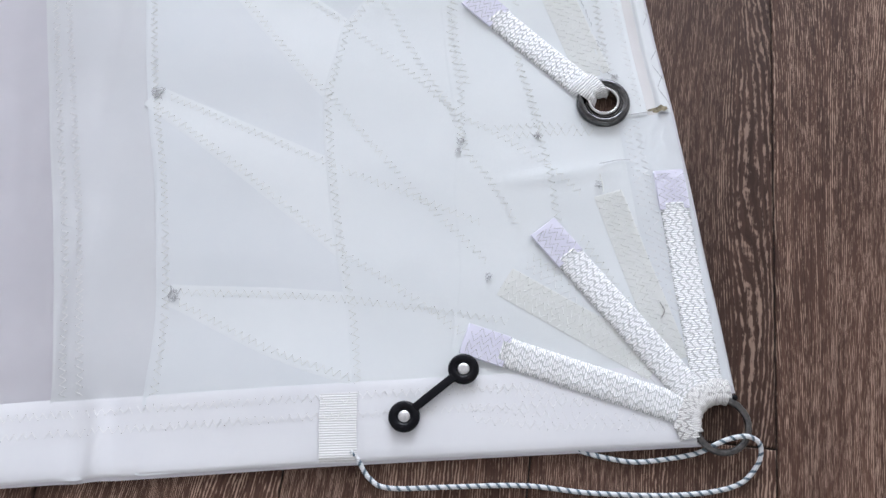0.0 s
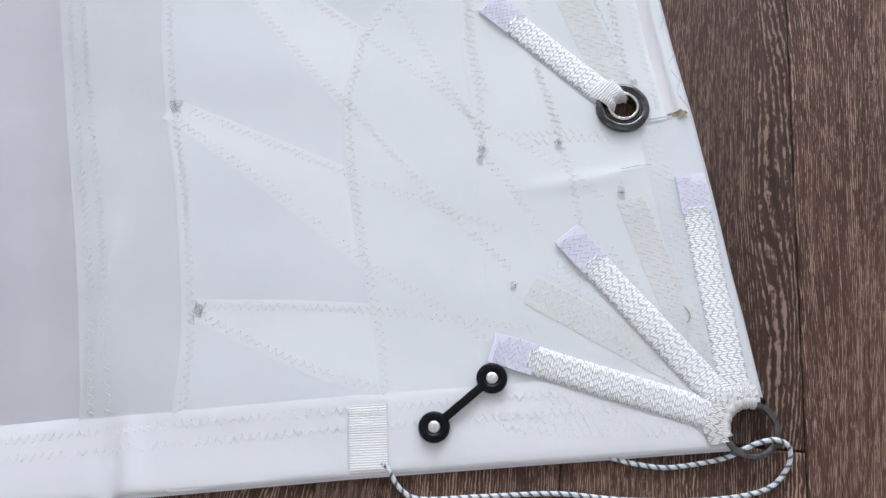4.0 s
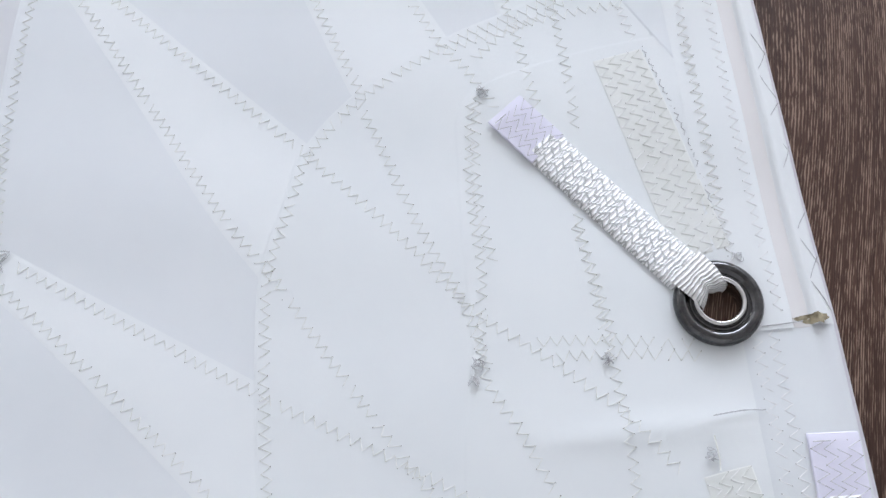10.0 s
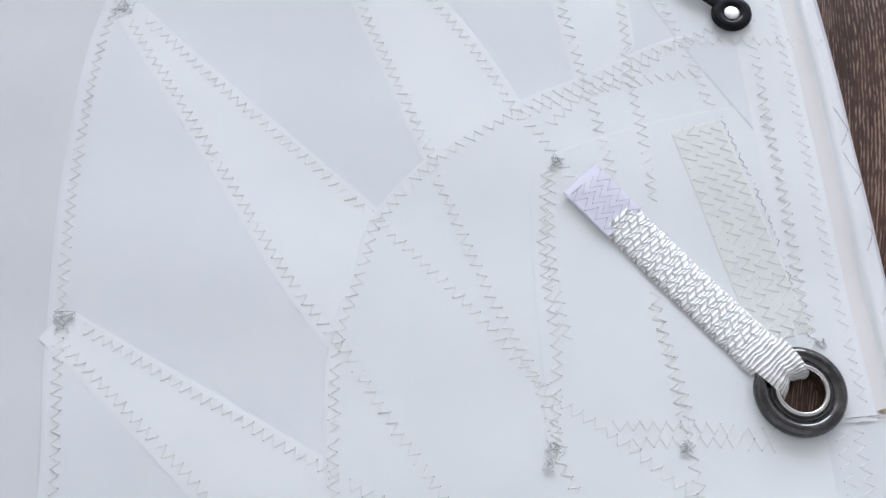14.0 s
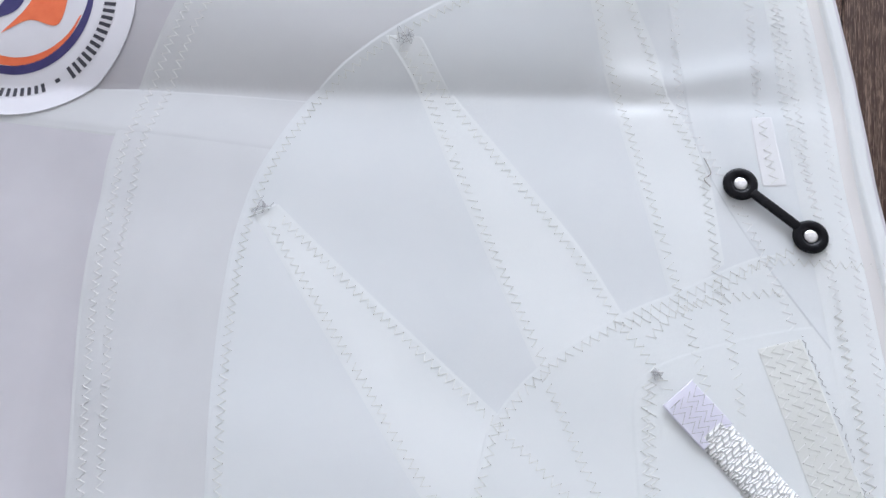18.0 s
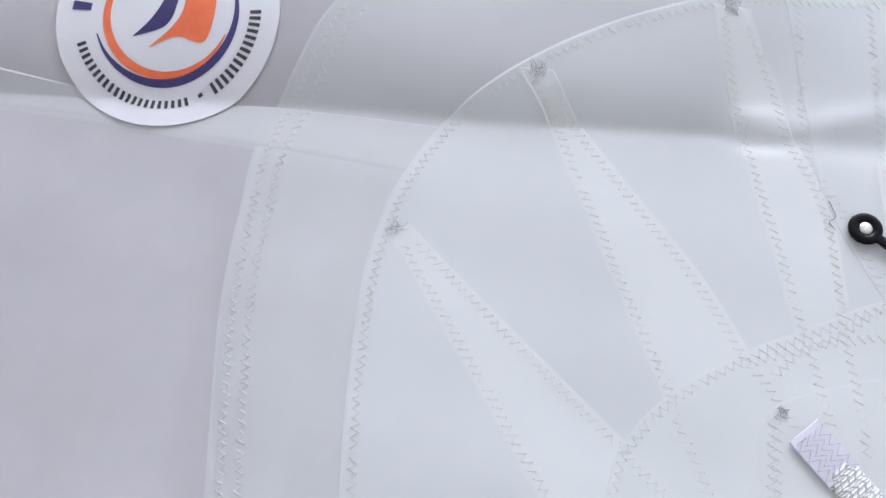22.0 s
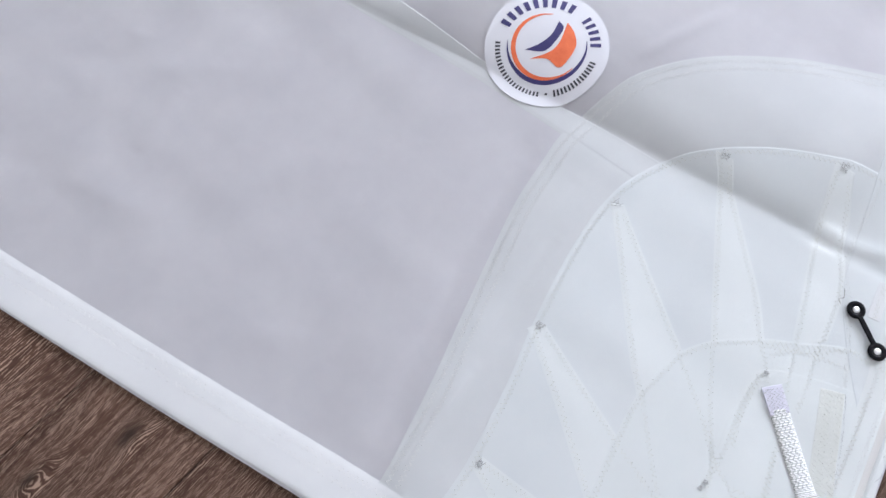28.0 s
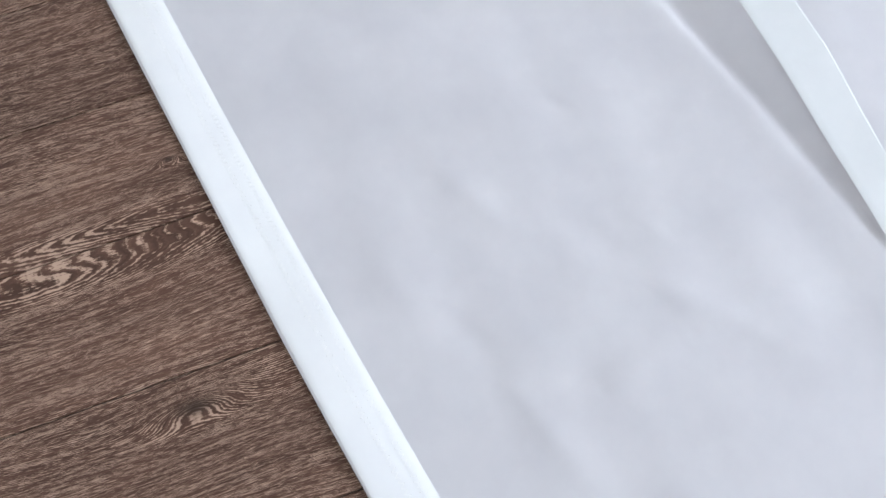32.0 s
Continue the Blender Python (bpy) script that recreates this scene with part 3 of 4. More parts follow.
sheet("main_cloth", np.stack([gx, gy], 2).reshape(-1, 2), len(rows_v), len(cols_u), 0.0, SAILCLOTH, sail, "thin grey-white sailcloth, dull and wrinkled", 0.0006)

# the overlap joining two cloths
xt = np.linspace(-2.58, -0.10, 560)
seam_top = np.interp(xt, (-2.6, -1.19, -0.93, -0.8, -0.64, -0.55, -0.446, -0.33, -0.2, -0.1), (0.590, 0.648, 0.642, 0.655, 0.660, 0.666, 0.686, 0.700, 0.712, 0.724))
wv = np.linspace(0, 1, 20)
seam = tape_y(xt)[:, None] + (seam_top - tape_y(xt))[:, None] * wv[None]
sheet("cloth_overlap", np.stack([np.repeat(xt, 20), seam.ravel()], 1), 560, 20, lambda x, y: 0.0003 + 0.0005 * smoothstep(0.0, 0.006, y - tape_y(x)), LIGHTPATCH, sail, "doubled cloth of a panel seam", 0.0003, None, 0.002)

CLEW = np.array([0.205, 0.165])


def corner_patch(name, arc, off, label, mat=PATCHCLOTH, thick=0.00014, flare=0.0022):
    a = spline(arc, 0.0045)
    n, m = len(a), max(95, int(np.linalg.norm(a - CLEW, axis=1).max() / 0.0045))
    r = np.linspace(0.0, 1, m) ** 0.8
    xy = (CLEW + (a[:, None] - CLEW) * r[None, :, None]).reshape(-1, 2)
    xy[:, 0] = np.minimum(xy[:, 0], luff_x(xy[:, 1]) - 0.003)
    xy[:, 1] = np.maximum(xy[:, 1], foot_y(xy[:, 0]) + 0.003)
    xy += 1e-6 * np.random.rand(*xy.shape)
    sheet(name, xy, n, m, off, mat, sail, label, thick, None, flare)


def reach(arc, x, y):
    """Whether plan points lie on a corner patch."""
    a = spline(arc, 0.004) - CLEW
    th, r = np.unwrap(np.arctan2(a[:, 1], a[:, 0]) % 6.2832), np.hypot(a[:, 0], a[:, 1])
    o = np.argsort(th)
    q = np.arctan2(y - CLEW[1], x - CLEW[0]) % 6.2832
    return np.hypot(x - CLEW[0], y - CLEW[1]) < np.interp(q, th[o], r[o])


P1 = ((-0.322, 0.052), (-0.317, 0.114), (-0.336, 0.192), (-0.356, 0.262), (-0.385, 0.350), (-0.415, 0.445), (-0.437, 0.520), (-0.449, 0.590), (-0.456, 0.648), (-0.446, 0.725), (-0.427, 0.790), (-0.370, 0.872), (-0.282, 0.951), (-0.205, 0.999), (-0.133, 1.036), (-0.06, 1.065), (0.0, 1.085))
P2 = ((-0.236, 0.068), (-0.244, 0.129), (-0.247, 0.170), (-0.255, 0.219), (-0.280, 0.318), (-0.302, 0.385), (-0.327, 0.480), (-0.341, 0.556), (-0.344, 0.602), (-0.339, 0.650), (-0.316, 0.714), (-0.270, 0.767), (-0.207, 0.818), (-0.138, 0.857), (-0.095, 0.874), (-0.031, 0.893), (0.04, 0.910))
P3 = ((-0.066, 0.102), (-0.080, 0.157), (-0.093, 0.212), (-0.110, 0.265), (-0.128, 0.327), (-0.146, 0.410), (-0.143, 0.460), (-0.140, 0.492), (-0.117, 0.534), (-0.070, 0.580), (-0.033, 0.606), (0.018, 0.642), (0.06, 0.650), (0.105, 0.655))
P4 = ((0.0, 0.112), (-0.005, 0.19), (-0.005, 0.26), (-0.018, 0.330), (-0.022, 0.385), (-0.034, 0.437), (-0.046, 0.49), (-0.05, 0.54), (0.0, 0.575), (0.06, 0.60), (0.11, 0.61))
corner_patch("corner_patch", P1, 0.0006, "large outer reinforcing patch, one extra cloth", LIGHTPATCH)
corner_patch("corner_patch", P2, 0.0012, "second reinforcing patch with scalloped edge")
corner_patch("corner_patch", P3, 0.0015, "third reinforcing patch", INNERCLOTH, 0.0001, 0.0015)
corner_patch("corner_patch", P4, 0.0018, "innermost reinforcing patch, tinted faintly cyan", INNERCLOTH, 0.00008, 0.0015)

# radial overlaps, each between two rows of stitches
RAYS = (
    (((-0.236, 0.208), (-0.151, 0.177), (-0.083, 0.161)), ((-0.236, 0.217), (-0.160, 0.223), (-0.098, 0.226))),
    (((-0.297, 0.389), (-0.239, 0.354), (-0.187, 0.321), (-0.105, 0.266)), ((-0.287, 0.399), (-0.212, 0.374), (-0.127, 0.346))),
    (((-0.325, 0.600), (-0.242, 0.514), (-0.180, 0.449), (-0.137, 0.411)), ((-0.316, 0.604), (-0.226, 0.546), (-0.137, 0.491))),
    (((-0.264, 0.754), (-0.239, 0.727), (-0.204, 0.673), (-0.155, 0.598), (-0.113, 0.535)), ((-0.248, 0.754), (-0.221, 0.723), (-0.170, 0.677), (-0.110, 0.622), (-0.070, 0.575))),
    (((-0.131, 0.841), (-0.111, 0.784), (-0.096, 0.752), (-0.062, 0.674), (-0.032, 0.601)), ((-0.111, 0.841), (-0.080, 0.792), (-0.066, 0.760), (-0.031, 0.705), (-0.010, 0.630))),
)
for a, b in RAYS:
    sa, sb = spline(a, 0.004), spline(b, 0.004)
    na, nb = np.array([sa[0] - sb[0], sa[-1] - sb[-1]])
    na, nb = na / np.linalg.norm(na) * 0.0045, nb / np.linalg.norm(nb) * 0.0045
    back = ((sa[0] + sb[0]) - (sa[8] + sb[8])) / 2
    back = back / np.linalg.norm(back) * 0.008
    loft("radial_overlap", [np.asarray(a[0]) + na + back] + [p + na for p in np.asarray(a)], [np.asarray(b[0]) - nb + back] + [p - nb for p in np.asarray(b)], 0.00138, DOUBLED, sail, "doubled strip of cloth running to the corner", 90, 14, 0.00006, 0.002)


# ---------------------------------------------------------------- stitches
LTOP = tuple(p for p in LUFF if p[1] > 0.43)
LLOW = tuple(p for p in LUFF if p[1] < 0.45)
HEM = ((0.004, -1.0), (0.0006, -1.0015), (0.0, -1.003), (0.0009, 0.0004), (0.0035, 0.0012), (0.010, 0.0015), (0.024, 0.0014), (0.042, 0.0012), (0.057, 0.0010), (0.0605, 0.0006), (0.0650, 0.0))
ROPE = ((0.004, -1.0), (0.0006, -1.002), (0.0, -1.004), (0.0010, 0.0016), (0.0035, 0.0032), (0.0065, 0.0040), (0.0088, 0.0054), (0.0105, 0.0064), (0.0122, 0.0050), (0.0138, 0.0026), (0.0215, 0.0024), (0.0240, 0.0036), (0.030, 0.0038), (0.043, 0.0032), (0.050, 0.0022), (0.055, 0.0006))
WRAP = ((0.004, -1.0), (0.0006, -1.002), (0.0, -1.004), (0.0015, 0.0012), (0.005, 0.0025), (0.012, 0.0031), (0.022, 0.0030), (0.034, 0.0028), (0.044, 0.0027), (0.052, 0.0))


def layers(x, y):
    """Height of the topmost cloth over the lie."""
    h = np.zeros_like(x)
    for arc, off in ((P1, 0.0006), (P2, 0.0012), (P3, 0.0015), (P4, 0.0018)):
        h = np.where(reach(arc, x, y), np.maximum(h, off), h)
    return h


def topmost(x, y):
    """Height over the lie of whatever lies uppermost: patches, edge tapes and hem."""
    h = layers(x, y)
    dl, df = (luff_x(y) - x) * 0.965, (y - foot_y(x)) * 0.985
    band = np.interp(y, (0.585, 0.655, 0.715, 0.775, 0.84, 0.903, 1.0, 1.103, 1.5), (0.072, 0.010, -0.030, -0.050, -0.072, -0.094, -0.122, -0.149, -0.225))
    h = np.where((y > 0.585) & (x > band), h + 0.0004, h)
    for prof, here, d in ((ROPE, (y > 0.431) & (dl < 0.054), dl), (WRAP, (y < 0.431) & (y > 0.2) & (dl < 0.050), dl), (HEM, (df < 0.063) & (x < 0.19), df)):
        h = np.where(here, np.maximum(np.interp(d, [p[0] for p in prof[3:]], [p[1] for p in prof[3:]]), h + 0.0004), h)
    return h


def zigzag(points, off, mat, amp=0.0027, pitch=0.0068, r=0.00018, miss=0.03, name="zigzag_stitch", holes=0.8, lift=0.00018, parent=None):
    q = spline(points, pitch / 2)
    n = normals2(q)
    side = np.where(np.arange(len(q)) % 2 == 0, 1.0, -1.0) * amp * (1 + 0.07 * np.random.randn(len(q)))
    p = q + n * side[:, None] + 0.00022 * np.random.randn(len(q), 2)
    if off is None:
        off = topmost(p[:, 0], p[:, 1]) + lift
    z = lie(p[:, 0], p[:, 1]) + off
    P = np.column_stack([p, z])
    vs, fs = [], []
    for a, b in zip(P[:-1], P[1:]):
        if random.random() < miss:
            continue
        d = (b - a) / (np.linalg.norm(b - a) + 1e-9)
        s = np.array([-d[1], d[0], 0.0])
        a2, b2 = a - d * r * 0.6, b + d * r * 0.6
        k = len(vs)
        top = np.array([0, 0, r * 0.7])
        vs += [a2 - s * r - top * 0.6, a2 - s * r * 0.6 + top, a2 + s * r * 0.6 + top, a2 + s * r - top * 0.6,
               b2 - s * r - top * 0.6, b2 - s * r * 0.6 + top, b2 + s * r * 0.6 + top, b2 + s * r - top * 0.6]
        fs += [(k, k + 4, k + 5, k + 1), (k + 1, k + 5, k + 6, k + 2), (k + 2, k + 6, k + 7, k + 3), (k, k + 1, k + 2, k + 3), (k + 7, k + 6, k + 5, k + 4)]
    threads = len(fs)
    for a, s in zip(P, side):
        if random.random() > holes * (1.0 if s > 0 else 0.7):
            continue
        w = random.uniform(0.00024, 0.00042)
        k = len(vs)
        vs += [a + (math.cos(q) * w, math.sin(q) * w * 0.8, r * 1.1) for q in (0.4, 1.9, 3.4, 4.9)]
        fs += [(k, k + 1, k + 2, k + 3)]
    ob = part(name, vs, fs, mat, parent or sail, "", None, False)
    if len(fs) > threads:
        ob.data.materials.append(NEEDLEHOLE)
        ob.data.polygons.foreach_set("material_index", [0] * threads + [1] * (len(fs) - threads))
    return ob


def shifted(points, d):
    q = spline(points, 0.02)
    return q + normals2(q) * d


Z2, Z4 = 0.0015, 0.0028
for d in (-0.008, -0.021):
    zigzag(shifted(P1[1:], d), None, THREAD_PALE, r=0.00024, holes=0.6, lift=0.0003)
zigzag(shifted(P2[1:], -0.006), None, THREAD_DIRTY, r=0.0002, miss=0.04, lift=0.00025)
zigzag(shifted(P3[1:], -0.004), None, THREAD_DIRTY)
for a, b in RAYS:
    zigzag(a, None, THREAD_DIRTY, lift=0.00042)
    zigzag(b, None, THREAD_DIRTY, lift=0.00042)
INNER = (
    ((-0.105, 0.266), (-0.048, 0.237), (0.002, 0.208)), ((-0.127, 0.346), (-0.057, 0.326), (0.006, 0.306)),
    ((-0.137, 0.411), (-0.092, 0.366), (-0.040, 0.318), (0.015, 0.272)), ((-0.137, 0.491), (-0.074, 0.448), (-0.021, 0.405)),
    ((-0.113, 0.530), (-0.065, 0.457), (-0.035, 0.418), (-0.015, 0.382)), ((-0.069, 0.574), (-0.048, 0.555), (-0.032, 0.536)),
    ((-0.030, 0.600), (-0.017, 0.563), (-0.007, 0.541)), ((-0.011, 0.630), (-0.006, 0.610), (0.008, 0.564), (0.016, 0.530)),
    ((0.016, 0.505), (0.028, 0.459), (0.048, 0.400), (0.061, 0.359), (0.072, 0.313)), ((0.022, 0.470), (0.036, 0.440), (0.050, 0.405)),
    ((-0.098, 0.226), (-0.018, 0.225), (0.038, 0.222)), ((-0.047, 0.539), (-0.040, 0.486), (-0.026, 0.437), (-0.016, 0.378), (0.009, 0.348), (0.037, 0.308)),
    ((-0.044, 0.545), (-0.036, 0.486), (-0.020, 0.440)), ((-0.020, 0.406), (0.022, 0.387), (0.061, 0.365), (0.089, 0.342)),
    ((0.021, 0.391), (0.060, 0.399), (0.096, 0.403)), ((0.010, 0.398), (0.050, 0.405), (0.092, 0.409)),
    ((-0.049, 0.569), (-0.030, 0.593), (0.006, 0.611), (0.036, 0.621)), ((-0.066, 0.574), (-0.015, 0.605), (0.018, 0.637), (0.05, 0.660)),
)
for line in INNER:
    zigzag(line, None, THREAD_DIRTY)
for line in (((-0.09, 0.944), (-0.068, 0.842), (-0.052, 0.763), (-0.039, 0.733), (-0.015, 0.702), (0.007, 0.667), (0.025, 0.636), (0.045, 0.596)), ((-0.033, 0.958), (-0.008, 0.834), (0.007, 0.763), (0.022, 0.705))):
    zigzag(line, None, THREAD_PALE)

# ---------------------------------------------------------------- hem along the foot
def edge_tape(name, line, profile, mat, label, step=0.008):
    """A folded tape along an edge: profile of (distance inward, height over the cloth), the first point lying on the floor side."""
    q = spline(line, step)
    n = normals2(q)
    pr = np.asarray(profile, float)
    xy = q[:, None] + n[:, None] * pr[None, :, 0:1]
    x, y = xy[..., 0], xy[..., 1]
    base = lie(x, y)
    z = base + np.maximum(pr[None, :, 1], layers(x, y) + np.where(pr[None, :, 1] > 0.0005, 0.0004, -0.0003))
    z = np.where(pr[None, :, 1] <= -1.0, -pr[None, :, 1] - 1.0 + 0.0006, z)
    v = np.stack([x, y, z], 2).reshape(-1, 3)
    f = grid_faces(len(q), len(pr))
    if np.cross(v[f[len(f) // 2][1]] - v[f[len(f) // 2][0]], v[f[len(f) // 2][2]] - v[f[len(f) // 2][0]])[2] < 0:
        f = f[:, ::-1]
    return part(name, v, holed(v, f), mat, sail, label)


edge_tape("foot_hem", FOOT, HEM, TAPECLOTH, "folded white hem tape along the bottom edge, wrinkled and slightly lifted", 0.004)
for d in (0.052, 0.037):
    zigzag(shifted(FOOT, d)[45:], None, THREAD_PALE, r=0.00022, miss=0.05, lift=0.0003)
for d, a in ((0.020, 0.02), (0.029, 0.015), (0.045, 0.0)):
    zigzag(((-0.002 + a, foot_y(-0.002) + d + 0.012), (0.09, foot_y(0.09) + d * 0.95), (0.172, foot_y(0.172) + d * 0.75)), None, THREAD_PALE, miss=0.08)

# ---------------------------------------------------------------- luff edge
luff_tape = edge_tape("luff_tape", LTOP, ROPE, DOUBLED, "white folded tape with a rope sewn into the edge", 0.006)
edge_tape("edge_wrap", LLOW[1:], WRAP, PATCHCLOTH, "cloth folded round the edge near the corner", 0.006)
loft("luff_reinforcement", [(-0.225, 1.50), (-0.149, 1.103), (-0.122, 1.00), (-0.094, 0.903), (-0.072, 0.84), (-0.050, 0.775), (-0.030, 0.715), (0.010, 0.655), (0.072, 0.585)],
     [(-0.122, 1.50), (-0.066, 1.176), (-0.020, 0.953), (0.013, 0.842), (0.035, 0.770), (0.048, 0.719), (0.058, 0.680), (0.066, 0.645), (0.078, 0.585)], lambda x, y: layers(x, y) + 0.0002 + 0.0002 * smoothstep(0.68, 0.74, y), PATCHCLOTH, sail, "wide second layer of white tape along the upper edge", 150, 16, 0.0003)
for line in (shifted(LTOP, 0.0285), shifted(LTOP, 0.0455)):
    zigzag(line, None, THREAD_PALE, amp=0.0022, miss=0.06)
for line in (shifted(LLOW[2:], 0.034), shifted(LLOW[2:], 0.043)):
    zigzag(line, None, THREAD_PALE, miss=0.12)
zigzag(((-0.017, 0.962), (0.006, 0.861), (0.022, 0.781), (0.039, 0.728), (0.062, 0.66)), None, THREAD_PALE)
zigzag(((0.071, 0.613), (0.085, 0.56), (0.098, 0.501), (0.105, 0.468)), None, THREAD_DIRTY)

loft("edge_groove", shifted(LTOP, 0.0136)[:60], shifted(LTOP, 0.0218)[:60], lambda x, y: topmost(x, y) + 0.0002, BEIGETAPE, luff_tape, "beige-grey strip along the groove between sewn-in rope and tape", 160, 4, 0.0001)

# overcast stitches along the roped edge
for y in np.arange(0.448, 0.64, 0.033):
    x = float(luff_x(y))
    y += random.uniform(-0.004, 0.004)
    knot = np.array([x - 0.0100 + random.uniform(-0.001, 0.002), y + 0.002])
    for end, h in ((np.array([float(luff_x(y + 0.017)) - 0.0004, y + 0.017]), 0.0026), (np.array([float(luff_x(y - 0.014)) - 0.0002, y - 0.014]), 0.0022)):
        if random.random() < 0.3:
            continue
        p = spline(np.array([knot, (knot + end) / 2 + random.uniform(-0.001, 0.001), end]), 0.002)
        v, f, _ = tube(np.column_stack([p, lie(p[:, 0], p[:, 1]) + np.linspace(0.0048, h, len(p))]), 0.00026, 5)
        part("overcast_stitch", v, f, THREAD_GREY, luff_tape)


# ---------------------------------------------------------------- worn darned strips
def darned(a, b, w0, w1, rows, aged=True):
    a, b = np.asarray(a, float), np.asarray(b, float)
    d = (b - a) / np.linalg.norm(b - a)
    n = np.array([-d[1], d[0]])
    strip = None
    if aged:
        strip = loft("darned_strip", [a + n * w0 / 2, b + n * w1 / 2], [a - n * w0 / 2, b - n * w1 / 2], lambda x, y: topmost(x, y) + 0.0003, AGEDCLOTH, sail, "yellowed narrow strip darned over with many stitches", 50, 8, 0.0001)
    for k in range(rows):
        s = (k + 0.5) / rows - 0.5
        zigzag((a + n * w0 * s, (a + b) / 2 + n * (w0 + w1) / 2 * s, b + n * w1 * s), None, THREAD_DIRTY if k % 2 else THREAD_PALE, amp=0.0029, pitch=0.0072, miss=0.08, lift=0.0005, parent=strip)


darned((0.036, 0.583), (0.094, 0.462), 0.030, 0.030, 4)
darned((0.032, 0.256), (0.158, 0.199), 0.026, 0.026, 4)
darned((0.112, 0.345), (0.172, 0.205), 0.024, 0.024, 4)
darned((0.05, 0.277), (0.12, 0.235), 0.018, 0.02, 2, False)
darned((0.088, 0.300), (0.15, 0.22), 0.02, 0.02, 2, False)


# ---------------------------------------------------------------- knots of thread and loose threads
def tangle(x, y, size, off, mat):
    n = 22
    p = np.array([x, y]) + size * 0.6 * np.clip(np.random.randn(n, 2), -1.6, 1.6) * np.random.uniform(0.75, 1.1, 2)
    z = lie(p[:, 0], p[:, 1]) + off + np.random.uniform(0, 0.0012, n)
    v, f, _ = tube(spline(np.column_stack([p, z]), 0.0012), 0.00018, 4)
    part("thread_tangle", v, f, mat, sail, "dark knot of loose sewing thread")


for x, y, s in ((-0.299, 0.403, 0.0085), (-0.240, 0.214, 0.0075), (-0.332, 0.610, 0.0085), (-0.261, 0.762, 0.009), (-0.126, 0.851, 0.0085)):
    tangle(x, y, s, Z2 + 0.0003, THREAD_GREY)
for x, y in ((-0.0195, 0.381), (-0.02, 0.372), (0.018, 0.258), (0.104, 0.352), (-0.041, 0.546), (0.112, 0.462), (0.048, 0.394)):
    tangle(x, y, 0.0042, Z4 + 0.0002, THREAD_GREY)


def loose(points, off=0.0036, r=0.0004, mat=THREAD_DARK):
    p = spline(points, 0.0015)
    v, f, _ = tube(np.column_stack([p, lie(p[:, 0], p[:, 1]) + off]), r, 5)
    part("loose_thread", v, f, mat, sail, "single dark thread lying on the cloth")


loose(((0.103, 0.372), (0.118, 0.377), (0.129, 0.379)), r=0.00032, mat=THREAD_GREY)
loose(((0.104, 0.362), (0.107, 0.352), (0.108, 0.345)), mat=THREAD_DIRTY)
loose(((0.160, 0.238), (0.163, 0.245), (0.159, 0.252)), 0.0040)
loose(((-0.028, 0.712), (-0.022, 0.701), (-0.026, 0.695), (-0.021, 0.690)), 0.0030)
zigzag(((0.050, 0.592), (0.082, 0.53), (0.108, 0.462)), None, THREAD_GREY, amp=0.0007, pitch=0.0052, miss=0.35)
loose(((0.126, 0.4235), (0.137, 0.4265), (0.147, 0.4295)), 0.0038, 0.0003, THREAD_GREY)


# ---------------------------------------------------------------- webbing straps
def strap(a, b, label, width=0.0245, end=0.036, off=0.0034, dip=0.0):
    a, b = np.asarray(a, float), np.asarray(b, float)
    ln = np.linalg.norm(b - a)
    d = (b - a) / ln
    n = np.array([-d[1], d[0]])
    ns, nw = 90, 9
    s = np.linspace(end * 0.85, ln, ns)
    w = np.linspace(-0.5, 0.5, nw) * width
    S, W = np.meshgrid(s, w, indexing="ij")
    W = W * (1 + 0.015 * np.sin(S * 700))
    xy = a + S[..., None] * d + W[..., None] * n
    z = lie(xy[..., 0], xy[..., 1]) + off + 0.0016 * (1 - (np.abs(W) / width * 2) ** 4) - dip * smoothstep(ln - 0.012, ln, S)
    top = np.concatenate([xy, z[..., None]], 2).reshape(-1, 3)
    f = grid_faces(ns, nw)
    rim = np.concatenate([np.arange(nw), np.arange(1, ns) * nw + nw - 1, (ns - 1) * nw + np.arange(nw - 2, -1, -1), np.arange(ns - 2, 0, -1) * nw])
    low = top[rim] - (0, 0, 0.0016)
    k, m = len(top), len(rim)
    i = np.arange(m)
    side = np.stack([rim, rim[(i + 1) % m], k + (i + 1) % m, k + i], 1)
    uv = np.stack([S, W], 2).reshape(-1, 2)
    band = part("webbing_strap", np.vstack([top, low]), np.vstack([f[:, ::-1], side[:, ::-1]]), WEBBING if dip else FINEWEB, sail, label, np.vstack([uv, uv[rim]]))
    loft("strap_end", [a + n * width * 0.52, a + d * end + n * width * 0.52], [a - n * width * 0.52, a + d * end - n * width * 0.52], off + 0.0013, ENDTAPE, band, "lavender-white sealing tape over the strap's end", 14, 6, 0.0012, 0.0005)
    reach_to = end
    for c in (-0.37, -0.13, 0.12, 0.36):
        zigzag((a + d * 0.004 + n * width * c, a + d * reach_to * 0.5 + n * width * c, a + d * reach_to + n * width * c), off + 0.0023, THREAD_GREY, amp=0.0033, pitch=0.0085, r=0.00018, miss=0.06, parent=band)
    hook = tuple(a + d * 0.004 + n * width * t for t in (-0.45, -0.3, -0.1))
    loose(hook, off + 0.0024, 0.0003, THREAD_GREY)
    return band


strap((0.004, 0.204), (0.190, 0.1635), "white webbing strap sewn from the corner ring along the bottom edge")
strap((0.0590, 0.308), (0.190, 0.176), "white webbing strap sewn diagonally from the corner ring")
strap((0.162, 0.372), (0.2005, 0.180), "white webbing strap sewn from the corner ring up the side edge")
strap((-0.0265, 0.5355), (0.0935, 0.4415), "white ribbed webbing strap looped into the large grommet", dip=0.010)

